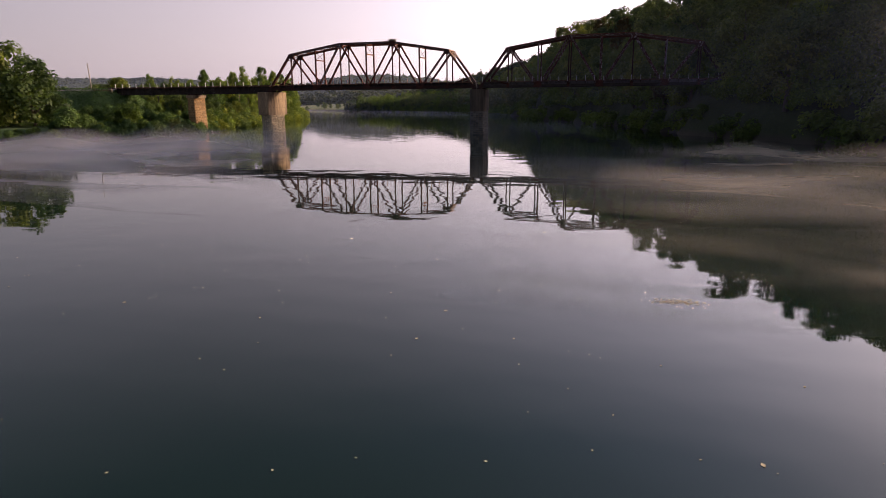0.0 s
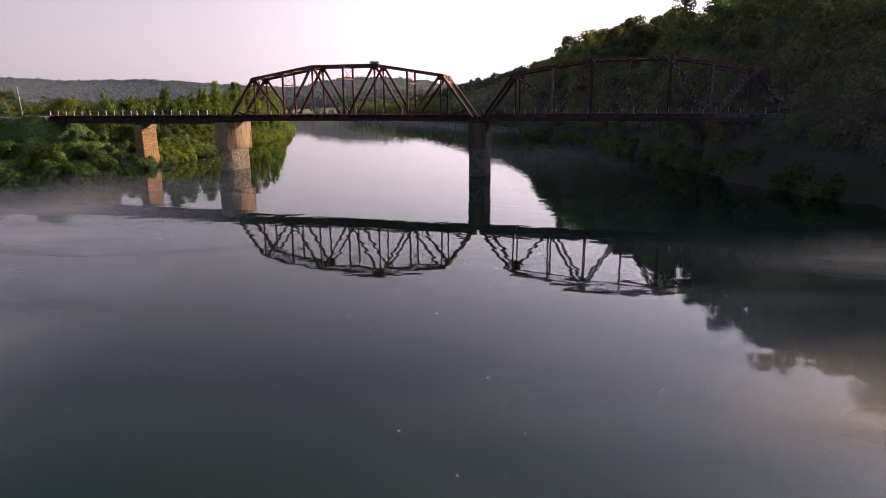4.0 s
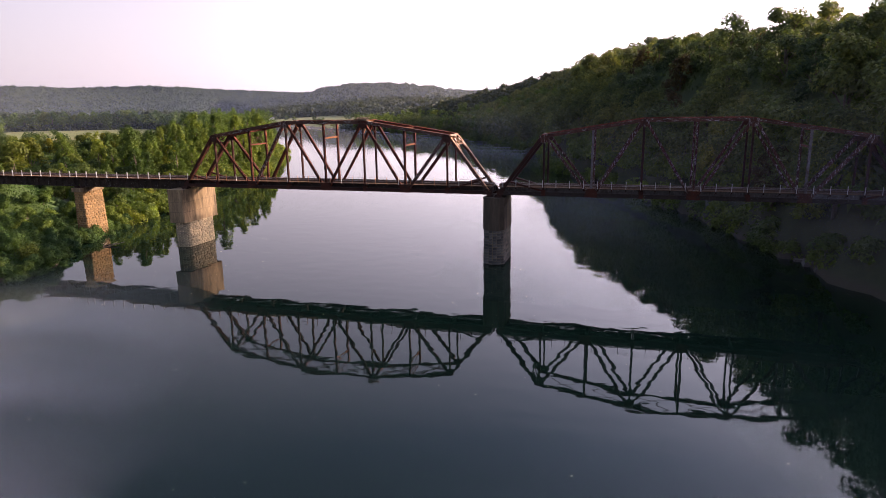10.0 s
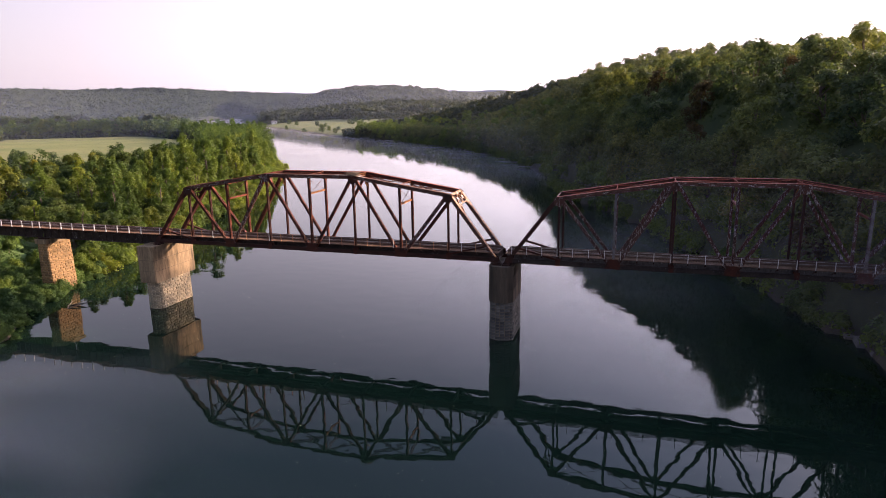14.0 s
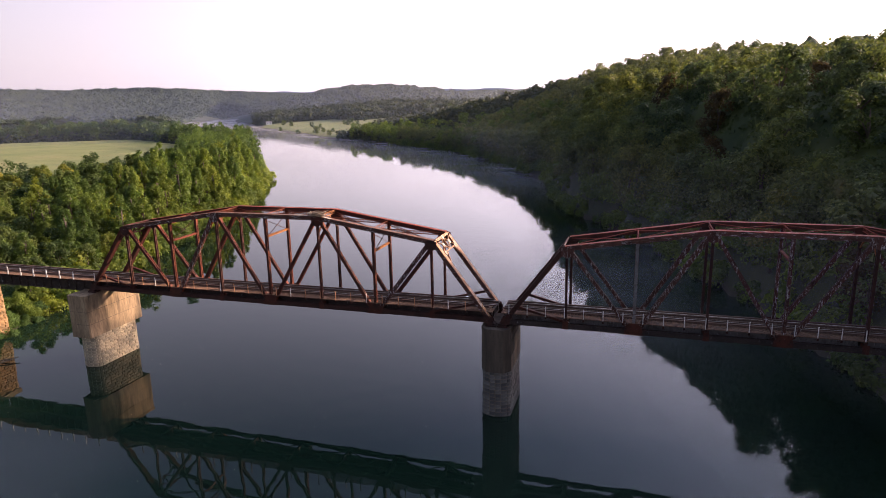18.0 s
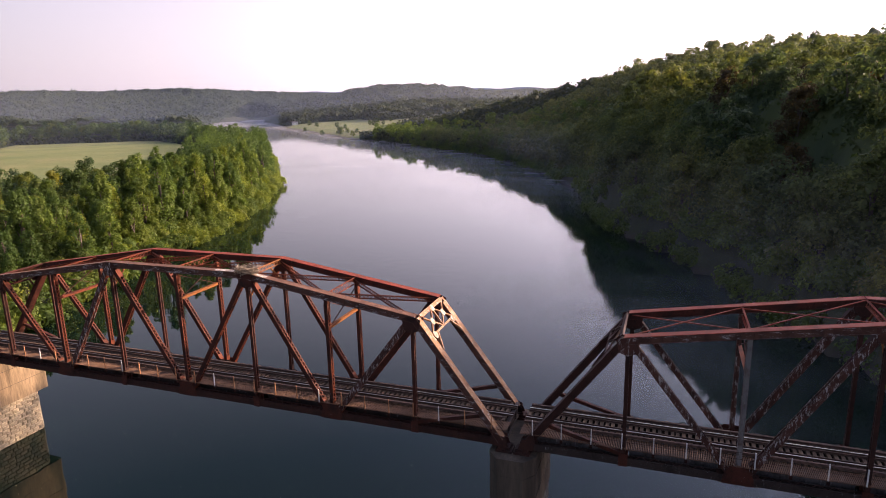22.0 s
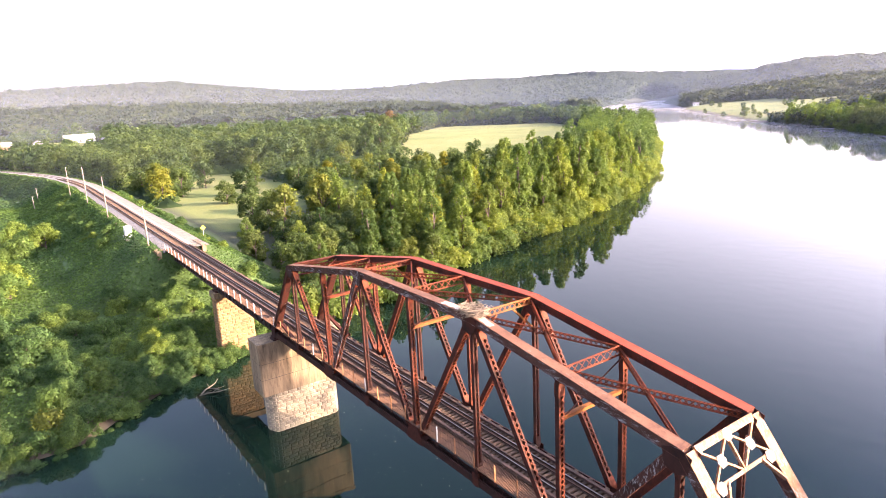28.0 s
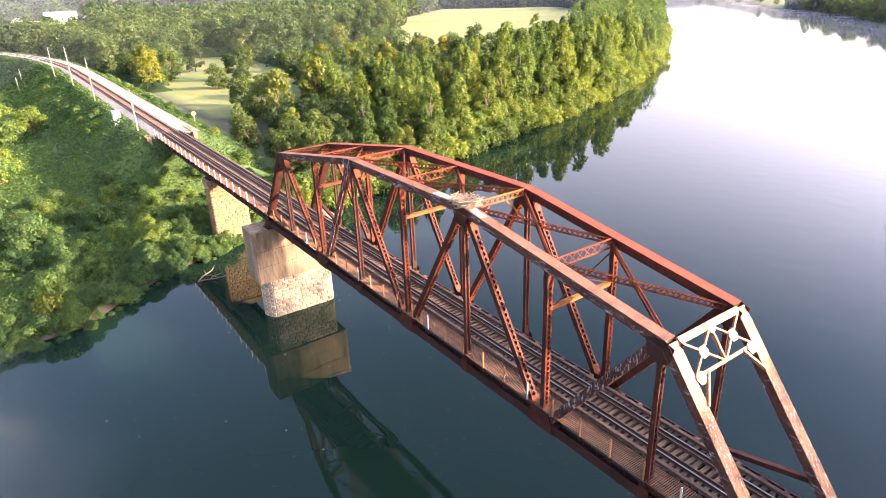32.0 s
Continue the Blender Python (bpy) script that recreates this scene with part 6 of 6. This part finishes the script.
for i in range(6):       # a bank of vapour off the vine-covered shore, thinning downstream
    y0 = -122 + i * 14.0
    mist_bank(-24 + 1.0 * i, 66 - 6.0 * i, y0, 4.0, 3.2 + 1.0 * math.sin(i * 2.3) ** 2, (0.55, 0.8, 0.85, 0.8, 0.55, 0.3)[i], 1.0 + i * 1.37, M_BANK)
mist_bank(-14, 28, -36, 3.0, 2.6, 0.15, 7.7, M_BANK)
for i in range(5):       # wisps off the shaded shore, warm sunlight in their tint
    y0 = -132 + i * 15.0
    mist_bank(87 + 1.8 * i, 142 - 2.0 * i, y0, 4.0, 1.9 + 0.9 * math.sin(i * 1.7) ** 2, 0.85, 3.1 + i * 1.91, M_WISP)


# curved see-through sheets added to imitate haze paling the distance
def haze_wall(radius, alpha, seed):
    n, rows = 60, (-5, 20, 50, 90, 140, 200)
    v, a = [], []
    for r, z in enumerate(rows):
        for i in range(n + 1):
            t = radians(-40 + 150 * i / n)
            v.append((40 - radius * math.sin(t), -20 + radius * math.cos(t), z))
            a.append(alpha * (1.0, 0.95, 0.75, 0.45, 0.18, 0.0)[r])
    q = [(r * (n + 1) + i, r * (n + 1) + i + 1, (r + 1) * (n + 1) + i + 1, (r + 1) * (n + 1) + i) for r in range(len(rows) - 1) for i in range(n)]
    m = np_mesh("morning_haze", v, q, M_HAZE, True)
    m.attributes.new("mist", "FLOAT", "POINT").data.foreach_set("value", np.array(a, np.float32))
    return tagged(part("morning_haze", m, None), "curved sheet imitating pale morning haze over the valley", "haze", kind="stuff")


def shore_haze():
    """An added haze sheet along the shaded shore, lifting the dark tones of the hill."""
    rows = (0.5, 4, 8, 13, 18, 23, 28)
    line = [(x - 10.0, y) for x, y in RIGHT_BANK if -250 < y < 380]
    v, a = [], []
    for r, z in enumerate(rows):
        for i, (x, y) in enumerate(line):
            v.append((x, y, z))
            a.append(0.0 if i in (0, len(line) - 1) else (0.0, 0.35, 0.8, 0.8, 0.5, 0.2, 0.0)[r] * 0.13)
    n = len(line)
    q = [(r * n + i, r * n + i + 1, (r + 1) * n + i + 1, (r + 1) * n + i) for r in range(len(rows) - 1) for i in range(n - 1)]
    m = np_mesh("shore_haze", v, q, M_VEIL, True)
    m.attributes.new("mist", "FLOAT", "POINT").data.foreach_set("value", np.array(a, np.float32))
    return tagged(part("shore_haze", m, None), "thin haze sheet added along the shore to lighten the shaded hill", "haze", kind="stuff")


shore_haze()
# the nearest sheet is there to lift the hill's dark tones
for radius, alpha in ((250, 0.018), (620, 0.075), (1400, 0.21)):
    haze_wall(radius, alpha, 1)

# ---- pier stones, last ----
for pr, ring_at, split, stone in PIERS:
    stone_courses(pr, ring_at, -0.35, split - 0.02, 0.46, stone, 5)
